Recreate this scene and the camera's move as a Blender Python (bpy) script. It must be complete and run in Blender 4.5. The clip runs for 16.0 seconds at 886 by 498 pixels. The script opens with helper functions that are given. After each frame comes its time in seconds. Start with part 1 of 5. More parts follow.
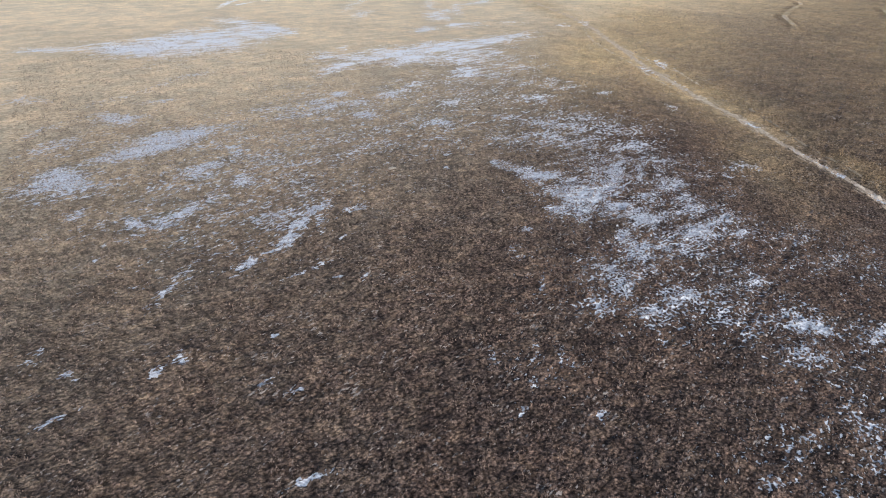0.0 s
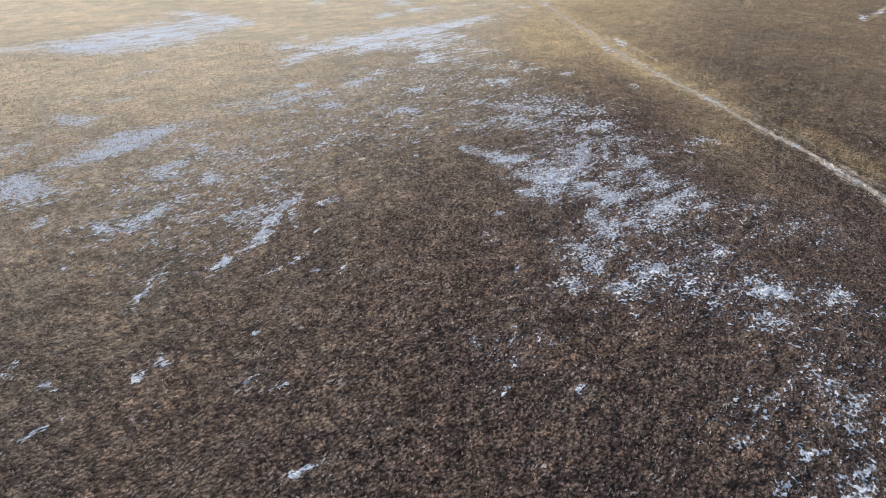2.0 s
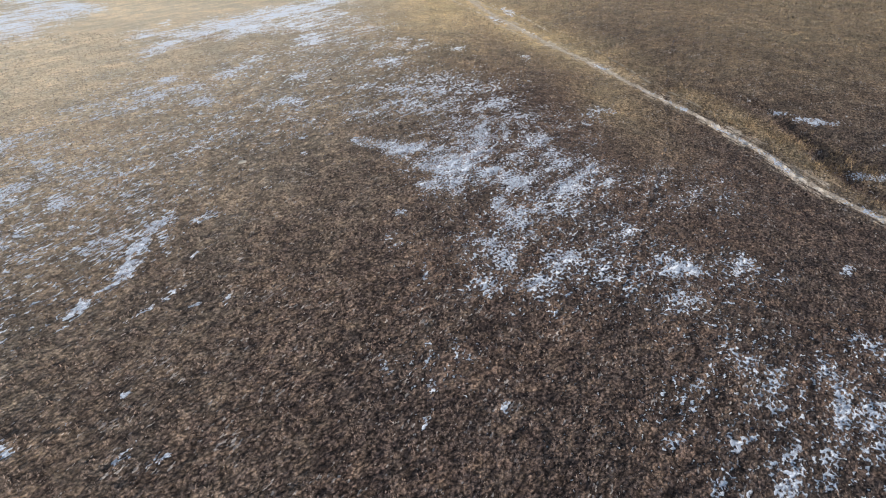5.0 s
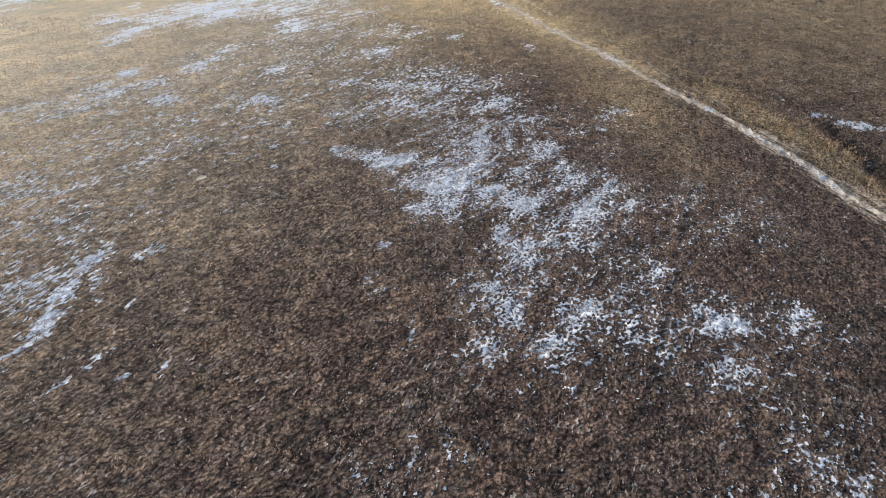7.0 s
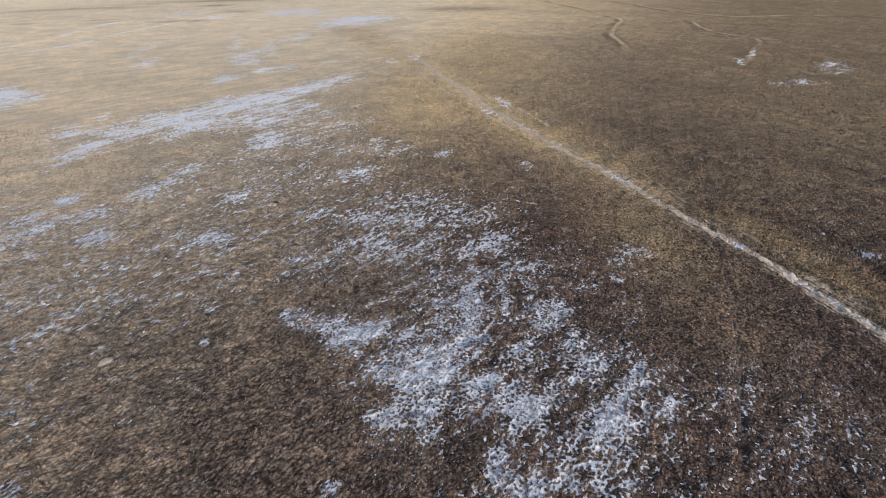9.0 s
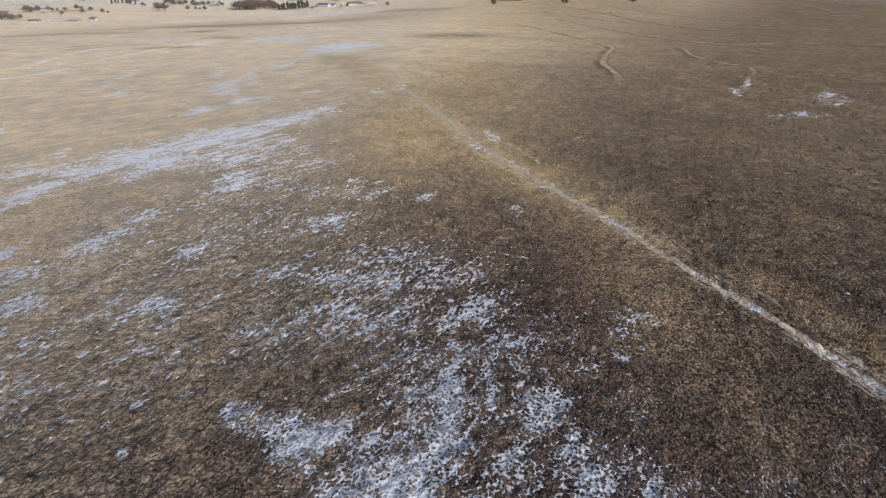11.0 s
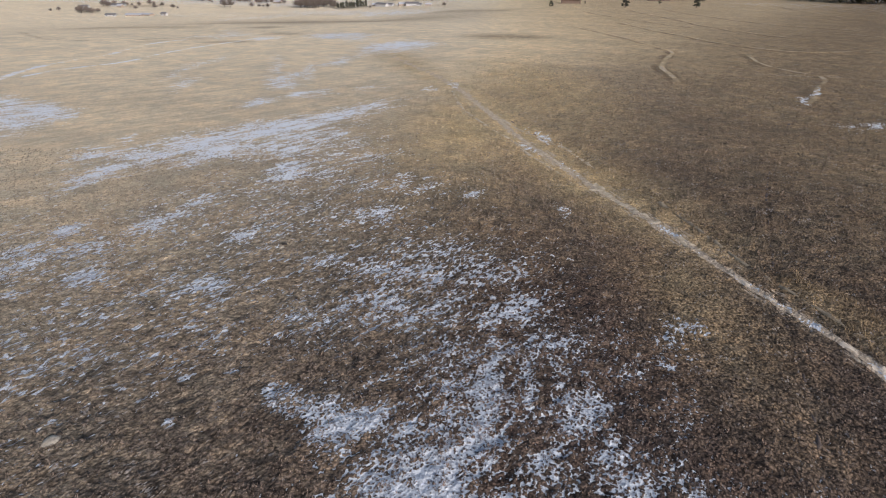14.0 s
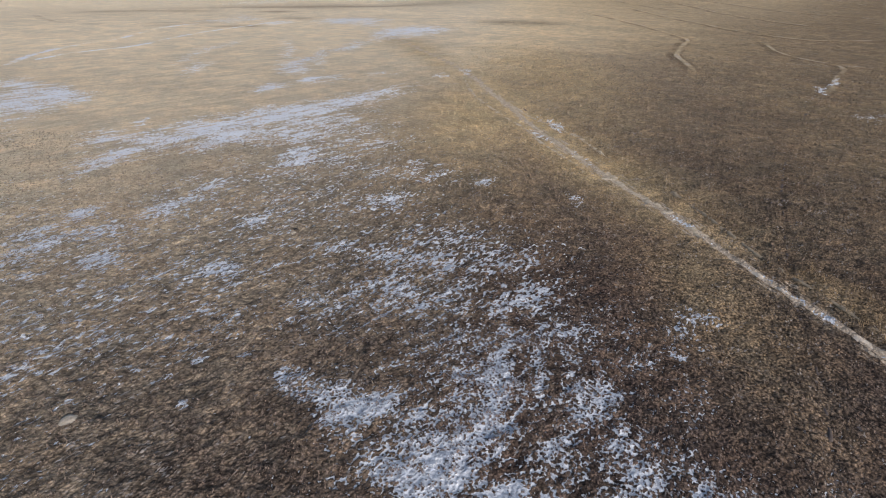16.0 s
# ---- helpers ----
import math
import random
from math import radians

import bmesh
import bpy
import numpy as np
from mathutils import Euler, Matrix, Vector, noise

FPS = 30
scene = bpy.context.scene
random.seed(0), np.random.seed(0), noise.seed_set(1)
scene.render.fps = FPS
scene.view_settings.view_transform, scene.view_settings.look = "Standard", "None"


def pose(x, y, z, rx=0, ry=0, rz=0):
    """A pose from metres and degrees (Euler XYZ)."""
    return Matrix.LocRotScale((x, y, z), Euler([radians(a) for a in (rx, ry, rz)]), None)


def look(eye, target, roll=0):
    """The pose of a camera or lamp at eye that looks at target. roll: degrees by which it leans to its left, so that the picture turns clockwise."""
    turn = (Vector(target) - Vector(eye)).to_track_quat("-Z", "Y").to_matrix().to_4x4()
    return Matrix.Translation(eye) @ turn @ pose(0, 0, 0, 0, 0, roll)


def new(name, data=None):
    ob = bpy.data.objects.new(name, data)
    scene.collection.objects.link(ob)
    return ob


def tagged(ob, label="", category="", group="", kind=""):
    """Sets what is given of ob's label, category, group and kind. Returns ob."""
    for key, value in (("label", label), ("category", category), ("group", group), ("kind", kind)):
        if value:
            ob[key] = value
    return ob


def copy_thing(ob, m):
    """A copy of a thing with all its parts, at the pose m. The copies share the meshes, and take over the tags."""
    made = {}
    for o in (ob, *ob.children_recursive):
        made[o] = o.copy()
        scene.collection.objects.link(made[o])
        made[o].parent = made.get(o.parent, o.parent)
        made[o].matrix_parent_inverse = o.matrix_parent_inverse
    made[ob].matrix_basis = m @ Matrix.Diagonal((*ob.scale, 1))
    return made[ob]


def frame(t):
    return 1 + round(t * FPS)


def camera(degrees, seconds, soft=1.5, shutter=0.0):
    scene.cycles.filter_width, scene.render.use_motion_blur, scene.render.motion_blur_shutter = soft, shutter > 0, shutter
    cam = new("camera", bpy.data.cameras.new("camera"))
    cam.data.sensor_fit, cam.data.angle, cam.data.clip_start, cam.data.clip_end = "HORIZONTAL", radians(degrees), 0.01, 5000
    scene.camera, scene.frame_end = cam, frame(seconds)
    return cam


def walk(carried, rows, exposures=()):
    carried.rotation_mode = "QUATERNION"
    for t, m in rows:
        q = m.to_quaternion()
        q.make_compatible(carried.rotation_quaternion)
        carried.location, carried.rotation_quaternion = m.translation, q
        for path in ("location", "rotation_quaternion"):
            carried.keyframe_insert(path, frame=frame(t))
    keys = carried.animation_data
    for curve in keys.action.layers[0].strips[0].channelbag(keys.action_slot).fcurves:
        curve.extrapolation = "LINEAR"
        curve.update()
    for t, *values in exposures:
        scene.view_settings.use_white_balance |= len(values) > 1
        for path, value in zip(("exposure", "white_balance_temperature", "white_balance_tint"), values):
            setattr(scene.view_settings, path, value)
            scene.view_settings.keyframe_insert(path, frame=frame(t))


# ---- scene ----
# A dry prairie with broken snow, seen from a drone.
# Camera rows: seconds, eye x, y, z, heading (degrees clockwise from +y), tilt down, lean.
PATH = [
    (0.0, -3.11, 0.66, 29.17, -15.93, 31.59, 0.93),
    (0.5, -3.25, 0.53, 29.29, -13.64, 31.86, 0.64),
    (1.0, -3.35, 0.33, 29.33, -14.57, 32.25, 0.29),
    (1.5, -3.46, 0.12, 29.58, -15.99, 32.77, -0.0),
    (2.0, -3.26, 0.12, 29.68, -12.47, 33.08, -0.35),
    (2.5, -3.28, 0.36, 29.66, -3.11, 33.29, -0.56),
    (3.0, -3.4, 0.49, 29.76, -0.87, 33.75, -0.57),
    (3.5, -3.37, 1.06, 29.79, -0.79, 34.39, -0.68),
    (3.7, -3.41, 1.4, 29.87, -0.83, 34.74, -0.65),
    (5.8, -2.84, 8.74, 28.58, -1.83, 35.79, -0.58),
    (6.0, -2.95, 9.62, 28.32, -1.6, 35.7, -0.5),
    (6.5, -2.89, 12.32, 28.09, -1.4, 36.04, -0.37),
    (7.0, -2.73, 15.27, 28.15, -1.36, 37.64, -0.36),
    (7.3, -2.54, 17.39, 28.28, -1.53, 33.13, -0.48),
    (7.5, -2.41, 18.87, 28.36, -1.42, 31.19, -0.32),
    (8.0, -2.19, 22.36, 28.43, -1.22, 31.15, -0.3),
    (8.5, -1.83, 26.09, 28.46, -1.13, 29.37, -0.31),
    (9.0, -1.54, 29.96, 28.53, -0.98, 29.39, -0.26),
    (9.5, -1.23, 33.72, 28.73, -0.69, 28.45, -0.23),
    (9.7, -1.19, 35.03, 28.91, -0.45, 28.1, -0.06),
    (10.3, -0.85, 37.35, 29.05, -0.25, 28.05, 0.0),
    (11.0, -0.3, 38.2, 28.8, -0.1, 27.2, 0.0),
    (11.8, 0.03, 38.38, 28.39, -0.05, 25.89, -0.06),
    (12.0, 0.0, 38.5, 28.31, 0.0, 25.9, 0.07),
    (12.5, -0.1, 38.31, 28.33, -3.49, 26.05, 0.27),
    (13.0, -0.18, 38.21, 28.28, -4.46, 26.32, 0.41),
    (13.5, -0.32, 38.14, 28.25, -4.87, 26.71, 0.58),
    (14.0, -0.39, 38.1, 28.22, -5.24, 27.1, 0.7),
    (14.5, -0.49, 38.05, 28.24, -5.6, 27.52, 0.78),
    (15.0, -0.53, 38.04, 28.21, -5.93, 27.91, 0.87),
    (15.5, -0.59, 38.06, 28.2, -6.12, 28.2, 0.94),
    (16.0, -0.66, 38.1, 28.16, -6.23, 28.4, 0.99),
]


def drone(x, y, z, heading, tilt, lean):
    h, p = radians(heading), radians(tilt)
    ahead = (x + math.sin(h) * math.cos(p), y + math.cos(h) * math.cos(p), z - math.sin(p))
    return look((x, y, z), ahead, lean)


cam = camera(78.06, 16.0, soft=1.1)
walk(cam, [(r[0], drone(*r[1:])) for r in PATH], [(0.0, 0.09, 6440, 17), (3.5, 0.18, 6510, 15), (7.0, 0.18, 6600, 15), (7.5, 0.21, 6560, 15), (8.5, -0.12, 6640, 19), (9.5, -0.16, 6640, 19), (12.0, -0.28, 6610, 19), (16.0, -0.29, 6610, 19)])

# ---------------------------------------------------------------- light
SUN_AZIMUTH, SUN_HEIGHT = 141.0, 18.0
world = bpy.data.worlds.new("sky")
scene.world = world
world.use_nodes = True
sky = world.node_tree.nodes.new("ShaderNodeTexSky")
sky.sky_type, sky.sun_disc = "NISHITA", False
sky.sun_elevation, sky.sun_rotation = radians(SUN_HEIGHT), radians(SUN_AZIMUTH)
backing = world.node_tree.nodes["Background"]
backing.inputs["Strength"].default_value = 0.14
world.node_tree.links.new(sky.outputs["Color"], backing.inputs["Color"])

sun = new("sun", bpy.data.lights.new("sun", "SUN"))
sun.data.energy, sun.data.angle, sun.data.color = 5.0, radians(0.55), (1.0, 0.968, 0.94)
sa = radians(SUN_AZIMUTH)
sun.matrix_world = look((math.sin(sa) * 100, math.cos(sa) * 100, math.tan(radians(SUN_HEIGHT)) * 100), (0, 0, 0))

# ---------------------------------------------------------------- fields of the plan
TRAIL = ((-60, 300), (-37.7, 250), (-22.5, 218.7), (-13.7, 199), (-3, 166.5), (5, 144.5), (11, 130.5), (18, 114.5), (23.2, 102.8),
         (27.5, 90.8), (32, 81), (35.3, 70.6), (37.3, 60.8), (41, 53.6), (49, 43), (65, 28))
GULLY = ((37, 96), (40, 88), (41.6, 81), (42.4, 74), (42, 67), (42.4, 61), (43.8, 57), (46, 54), (53, 45), (70, 30))
COW_TRACK = ((0.5, 18), (2.8, 28), (8.9, 36.2), (14.2, 48.5), (17.8, 56.6), (21.2, 64.0), (25.2, 74), (29.3, 88), (32.8, 98.6), (36.2, 108),
             (39.6, 117), (45.2, 129), (56, 149), (68, 172), (73, 181))
WEST_TRACKS = (((-84.5, 40), (-85.5, 60), (-85.5, 74), (-83.5, 88), (-77, 112)), ((-78, 36), (-76, 52), (-74.5, 65), (-70, 83)))
PALE_BANDS = (((85, 238), (111, 236), (128, 230), (143, 219), (170, 205), (210, 190)), ((105, 170), (120, 175), (140, 172)))

# Snow patches: middle x, y, two half axes, share of the ground covered.
SNOW_BANK = (
    (-13.0, 65.5, 2.28, -0.36, -0.28, 1.23, 0.80), (-10.4, 64.5, 1.26, 0.01, -0.44, 2.38, 0.75),
    (-8.1, 64.2, 2.04, -0.28, -0.27, 1.94, 0.90), (-4.0, 58.1, 2.02, 0.09, -0.16, 2.66, 0.97), (-2.1, 61.1, 1.41, 0.02, -0.04, 2.59, 0.97),
    (-5.5, 55.5, 1.04, 0.77, -0.11, 1.15, 0.85), (-3.0, 55.2, 0.80, 0.02, -0.07, 1.80, 0.70), (1.2, 58.3, 2.39, -0.29, 0.12, 1.93, 0.82),
    (3.7, 56.9, 1.30, -0.31, 0.18, 1.48, 0.70), (0.3, 68.7, 0.97, 0.03, 0.11, 3.62, 0.85), (-0.0, 63.8, 1.32, 0.04, 0.06, 2.12, 0.60),
    (6.8, 67.1, 1.13, 0.05, 0.39, 2.45, 0.72), (8.7, 55.8, 0.88, 0.02, 0.49, 1.97, 0.78), (-6.4, 54.4, 0.34, 0.54, -0.13, 1.03, 0.60),
)
SNOW_BANK_EAST = (
    (9.3, 60.8, 0.84, 0.04, 0.41, 1.73, 0.62), (11.8, 60.1, 0.90, 0.02, 0.67, 2.25, 0.56), (13.1, 57.0, 0.50, 0.08, 0.58, 1.64, 0.51),
    (5.4, 50.9, 0.59, 0.01, 0.18, 0.94, 0.82), (3.2, 50.6, 1.30, 0.06, 0.12, 0.91, 0.82), (1.3, 51.5, 0.73, 0.05, 0.11, 1.54, 0.67),
    (7.1, 51.5, 0.79, 0.01, 0.25, 1.09, 0.73), (3.1, 68.5, 0.49, 0.09, 0.19, 2.26, 0.67), (-4.7, 64.4, 0.62, 0.09, -0.05, 0.75, 0.67),
    (-2.9, 68.2, 0.77, 0.07, -0.02, 0.72, 0.56), (3.8, 61.8, 0.93, 0.03, 0.19, 1.69, 0.45), (8.2, 63.4, 0.88, 0.05, 0.38, 1.87, 0.45),
    (8.6, 50.7, 0.78, 0.03, 0.22, 0.77, 0.51), (-8.4, 50.1, 0.42, -0.01, -0.10, 0.49, 0.82),
)
SNOW_UPPER = (
    (3.7, 81.4, 1.33, 0.07, 0.16, 2.11, 0.58), (0.3, 78.6, 2.58, 1.32, 0.04, 1.66, 0.47), (-7.8, 78.4, 1.94, 0.13, -0.24, 2.38, 0.48),
    (-5.5, 83.7, 0.99, 0.03, -0.18, 2.92, 0.43), (-10.3, 84.9, 2.47, 0.51, -0.30, 2.32, 0.39), (-13.6, 98.8, 2.13, 0.06, -0.37, 2.51, 0.56),
    (-16.4, 86.6, 2.89, -0.09, -0.25, 1.20, 0.48), (-31.1, 115.9, 1.92, 2.50, -1.29, 4.36, 0.51),
    (-6.0, 91.9, 4.07, 1.37, -0.28, 4.66, 0.25), (-3.2, 109.9, 1.55, 0.46, -0.03, 1.82, 0.35),
)
SNOW_RIDGE = (
    (-55.3, 124.3, 4.59, 2.86, -2.68, 5.43, 0.82), (-49.9, 132.7, 4.44, 4.70, -2.51, 6.05, 0.82),
    (-42.8, 139.2, 4.34, 6.82, -2.55, 7.60, 0.82), (-36.0, 150.3, 5.36, 8.30, -1.28, 5.01, 0.82),
    (-28.4, 162.6, 5.38, 6.75, -0.84, 4.59, 0.55), (-59.2, 111.8, 2.41, 3.28, -1.63, 2.70, 0.60),
    (-65.5, 118.4, 0.85, 2.19, -1.75, 2.83, 0.50), (-46.8, 120.5, 4.74, 4.51, -1.44, 3.35, 0.50),
    (-35.1, 130.2, 7.31, 6.97, -1.62, 5.54, 0.33), (-57.6, 110.1, 1.45, 3.96, -1.53, 2.21, 0.55),
    (-61.5, 192.9, 4.63, -1.87, -3.06, 8.20, 0.75), (-78.1, 232.8, 1.75, 0.18, -8.70, 22.78, 0.50),
    (-50.9, 280.5, 7.86, 16.08, -2.98, 14.65, 0.65), (-40.6, 304.5, 9.38, 1.19, -1.42, 9.52, 0.65),
)
SNOW_BRANCH = (
    (-58.2, 240.0, 2.76, 7.73, -3.07, 11.12, 0.50), (-49.6, 173.5, 2.78, 0.36, -1.01, 2.96, 0.60),
    (-88.0, 186.3, -0.72, 7.88, -3.79, 6.85, 0.45), (-102.5, 231.2, 0.81, 14.44, -2.82, 5.60, 0.30),
    (-55.8, 164.8, 3.14, 3.79, -1.13, 2.77, 0.50), (-49.4, 174.6, 2.26, 1.97, -0.98, 2.90, 0.55),
    (-108.3, 153.2, 10.50, -2.61, -7.70, 9.03, 0.85), (-97.0, 138.5, 3.47, 2.54, -2.78, 3.21, 0.80),
    (-92.2, 146.6, 4.74, -1.13, -3.18, 4.14, 0.50), (-67.2, 120.6, 1.12, 3.87, -2.64, 3.70, 0.50),
    (-66.7, 129.2, -0.24, 2.46, -0.94, 1.45, 0.60), (-18.0, 188.2, 2.41, 0.33, -0.28, 2.40, 0.60),
    (-34.7, 186.7, 4.53, 0.55, -0.60, 2.69, 0.40), (-60.6, 216.0, 1.43, 0.17, -5.48, 16.95, 0.50),
)
SNOW_NEAR = (
    (-0.1, 45.2, 1.01, -0.32, 0.03, 0.63, 0.69), (1.3, 42.4, 1.03, -0.28, 0.11, 1.34, 0.83), (5.8, 43.0, 1.08, 0.01, 0.28, 1.63, 0.83),
    (3.6, 39.7, 1.36, 0.44, 0.14, 1.03, 0.86), (-0.3, 39.2, 0.85, -0.01, 0.04, 0.87, 0.69), (4.4, 36.8, 0.75, 0.07, 0.18, 1.16, 0.46),
    (-5.5, 41.0, 0.29, -0.04, -0.06, 1.06, 0.69), (2.8, 48.8, 1.21, -0.01, 0.11, 1.10, 0.63), (8.4, 55.5, 0.92, -0.03, 0.31, 1.76, 0.57),
    (13.0, 48.0, 1.76, 0.39, 0.47, 1.60, 0.46), (16.1, 42.4, 1.52, 0.09, 0.51, 1.36, 0.83), (14.7, 38.0, 1.06, 0.03, 0.43, 1.11, 0.57),
    (21.7, 43.1, 0.82, 0.11, 0.63, 1.24, 0.57), (24.1, 41.3, 0.66, -0.22, 0.55, 0.93, 0.57),
)
SNOW_NEAR_SMALL = (
    (9.2, 41.6, 0.82, 0.04, 0.38, 1.60, 0.35), (-8.0, 45.1, 1.40, -0.01, -0.12, 1.19, 0.32), (0.1, 27.8, 0.32, 0.01, 0.04, 0.61, 0.75),
    (-4.7, 26.4, 0.19, 0.00, -0.01, 0.42, 0.85), (-4.5, 29.1, 0.29, 0.00, -0.01, 0.51, 0.50), (-20.8, 37.8, 0.61, -0.22, -0.45, 1.13, 0.40),
    (-23.1, 36.8, 0.39, 0.12, -0.13, 0.27, 0.70), (-17.9, 33.8, 0.25, 0.46, -0.08, 0.21, 0.55),
    (-25.9, 43.1, 0.68, 0.95, -0.14, 0.32, 0.45),
)
SNOW_NEAR_EAST = (
    (22.2, 31.2, 0.46, -0.34, 0.86, 1.64, 0.80), (21.4, 28.1, 0.20, -0.37, 0.90, 1.71, 0.85), (31.3, 35.7, 0.32, -0.85, 0.75, 1.07, 0.75),
    (13.6, 25.1, 0.73, 0.30, 0.19, 0.52, 0.65), (11.7, 22.7, 0.47, -0.03, 0.36, 0.95, 0.65), (12.5, 21.7, 0.60, 0.19, 0.13, 0.33, 0.55),
    (16.3, 24.3, 0.87, -0.00, 0.67, 1.50, 0.62), (15.8, 22.4, 0.91, 0.01, 0.33, 0.69, 0.65), (18.5, 23.9, 0.51, -0.12, 0.78, 1.52, 0.60),
    (10.2, 25.2, 0.45, -0.00, 0.17, 0.56, 0.55), (7.5, 19.2, 0.18, -0.01, 0.24, 0.80, 0.95), (6.9, 20.4, 0.12, -0.10, 0.13, 0.47, 0.70),
    (19.2, 20.8, 0.39, -0.57, 0.54, 0.93, 0.42), (23.6, 23.7, 0.46, 0.03, 0.48, 0.73, 0.55),
)
SNOW_SOUTHEAST = (
    (23.4, 25.9, 1.29, -0.62, 1.55, 2.53, 0.36), (26.6, 29.1, 0.81, -0.44, 1.01, 1.55, 0.42), (17.3, 19.0, 0.99, -0.24, 0.33, 0.62, 0.36),
    (17.5, 28.8, 1.12, -0.01, 0.68, 1.55, 0.32), (21.4, 21.2, 0.75, -0.34, 0.88, 1.41, 0.40), (19.6, 20.2, 0.73, -0.28, 0.64, 1.10, 0.45),
    (12.6, 28.8, 0.97, 0.00, 0.45, 1.34, 0.22), (10.9, 19.1, 0.98, 0.02, 0.27, 0.71, 0.25), (26.7, 33.2, 0.77, -0.42, 0.97, 1.65, 0.32),
)
SNOW_SPECKS = (
    (31.0, 43.3, 0.61, 0.10, 0.64, 1.10, 0.60), (21.7, 42.8, 1.17, 0.21, 0.67, 1.60, 0.40), (23.1, 28.1, 0.71, -0.01, 0.60, 1.07, 0.45),
    (16.8, 31.2, 0.88, -0.44, 0.49, 1.22, 0.40), (16.3, 19.8, 0.72, -0.00, 0.37, 0.73, 0.40), (51.8, 67.1, 0.73, -1.63, 0.86, 1.40, 0.75),
    (45.7, 61.6, 2.29, -1.72, 0.34, 0.69, 0.70), (46.1, 77.2, 2.48, -1.40, 0.38, 0.82, 0.65), (-7.9, 30.9, 0.22, -0.03, -0.07, 0.74, 0.40),
    (9.3, 55.8, 0.77, 0.03, 0.48, 2.78, 0.40), (6.7, 66.2, 1.75, 0.07, 0.33, 2.72, 0.40), (17.3, 80.6, 3.16, 0.40, 0.62, 2.05, 0.26),
    (-4.9, 32.3, 0.33, 0.01, -0.07, 1.18, 0.30), (-2.9, 32.5, 0.13, -0.00, -0.01, 0.73, 0.50),
)
SNOW_WEST = (
    (-36.4, 31.5, -0.05, 2.53, -0.64, 0.97, 0.82), (-31.2, 47.6, 0.82, 1.05, -0.60, 1.40, 1.00),
    (-31.1, 42.5, 0.40, 2.83, -0.66, 1.44, 1.00), (-35.1, 45.2, 0.71, 1.50, -0.55, 1.12, 0.62),
    (-27.0, 49.1, 0.92, 0.60, -0.26, 0.74, 0.45), (-32.2, 36.3, 0.53, 0.90, -0.35, 0.68, 0.75),
    (-29.5, 24.1, 0.81, 0.34, -0.31, 0.53, 0.68), (-30.3, 22.5, 0.40, 0.38, -0.29, 0.46, 0.90),
    (-22.2, 23.9, 0.30, 0.61, -0.20, 0.44, 0.65), (-20.0, 23.6, 0.48, 0.32, -0.15, 0.39, 0.65),
    (-24.3, 28.2, 0.34, 0.36, -0.15, 0.34, 0.45), (-27.2, 25.8, 0.54, 0.35, -0.10, 0.19, 0.45),
    (-43.7, 52.6, 1.55, -0.31, -0.60, 1.08, 0.72), (-50.2, 53.5, 0.94, 1.47, -0.64, 1.00, 0.62),
)
SNOW_WEST_FAR = (
    (-50.4, 61.3, 1.42, 0.23, -0.58, 0.98, 0.60), (-59.9, 66.1, 1.14, 1.51, -1.62, 2.37, 0.82),
    (-44.4, 43.7, 1.36, 1.55, -0.52, 0.79, 0.55), (-55.9, 67.6, 0.08, 0.95, -0.64, 1.07, 0.60),
    (-26.1, 80.4, 1.72, -0.03, -0.28, 1.21, 0.60), (-38.9, 80.1, 2.20, -0.32, -0.48, 1.31, 0.45),
    (-41.4, 92.3, 3.09, 4.50, -0.39, 1.15, 0.42), (-47.5, 84.0, 2.37, 2.56, -0.47, 1.08, 0.42),
    (-116.2, 114.1, 10.26, 2.09, -6.12, 6.76, 0.92), (-107.5, 125.3, 8.21, 8.63, -9.07, 11.76, 0.96),
    (-103.4, 138.6, 5.82, 6.82, -5.30, 7.80, 0.60), (-62.5, 59.2, 1.96, 5.54, -2.03, 2.39, 0.92),
    (-77.5, 67.8, 3.78, 0.94, -1.94, 2.06, 0.72), (-65.4, 45.5, 1.89, 2.13, -2.42, 2.25, 0.93),
)
SNOW_WEST_EDGE = (
    (-74.9, 55.2, 0.72, 2.55, -1.56, 1.44, 0.65), (-55.3, 39.5, 0.31, 1.28, -0.51, 0.50, 0.65),
    (-48.2, 39.9, 0.85, 0.15, -0.47, 0.52, 0.85), (-44.0, 53.1, 1.05, 0.96, -0.93, 1.43, 0.50),
    (-45.6, 43.0, 0.74, 2.31, -0.55, 0.71, 0.50), (-36.2, 20.2, 0.59, 0.10, -0.40, 0.39, 0.65),
    (-40.1, 21.8, 0.35, 0.55, -0.25, 0.24, 0.55), (-39.6, 20.7, 0.53, 0.08, -0.34, 0.29, 0.50),
    (-15.7, 17.8, 0.89, 0.65, -0.13, 0.27, 0.55), (-33.9, 16.6, 0.88, 1.39, -0.25, 0.23, 0.35),
    (-44.6, 47.4, 0.76, 1.78, -0.38, 0.54, 0.45), (-51.0, 54.0, 1.02, 1.19, -0.52, 0.71, 0.45),
    (-26.1, 37.2, 1.18, 1.77, -0.23, 0.45, 0.35), (-77.2, 77.3, 2.91, 1.92, -1.01, 1.19, 0.50),
)
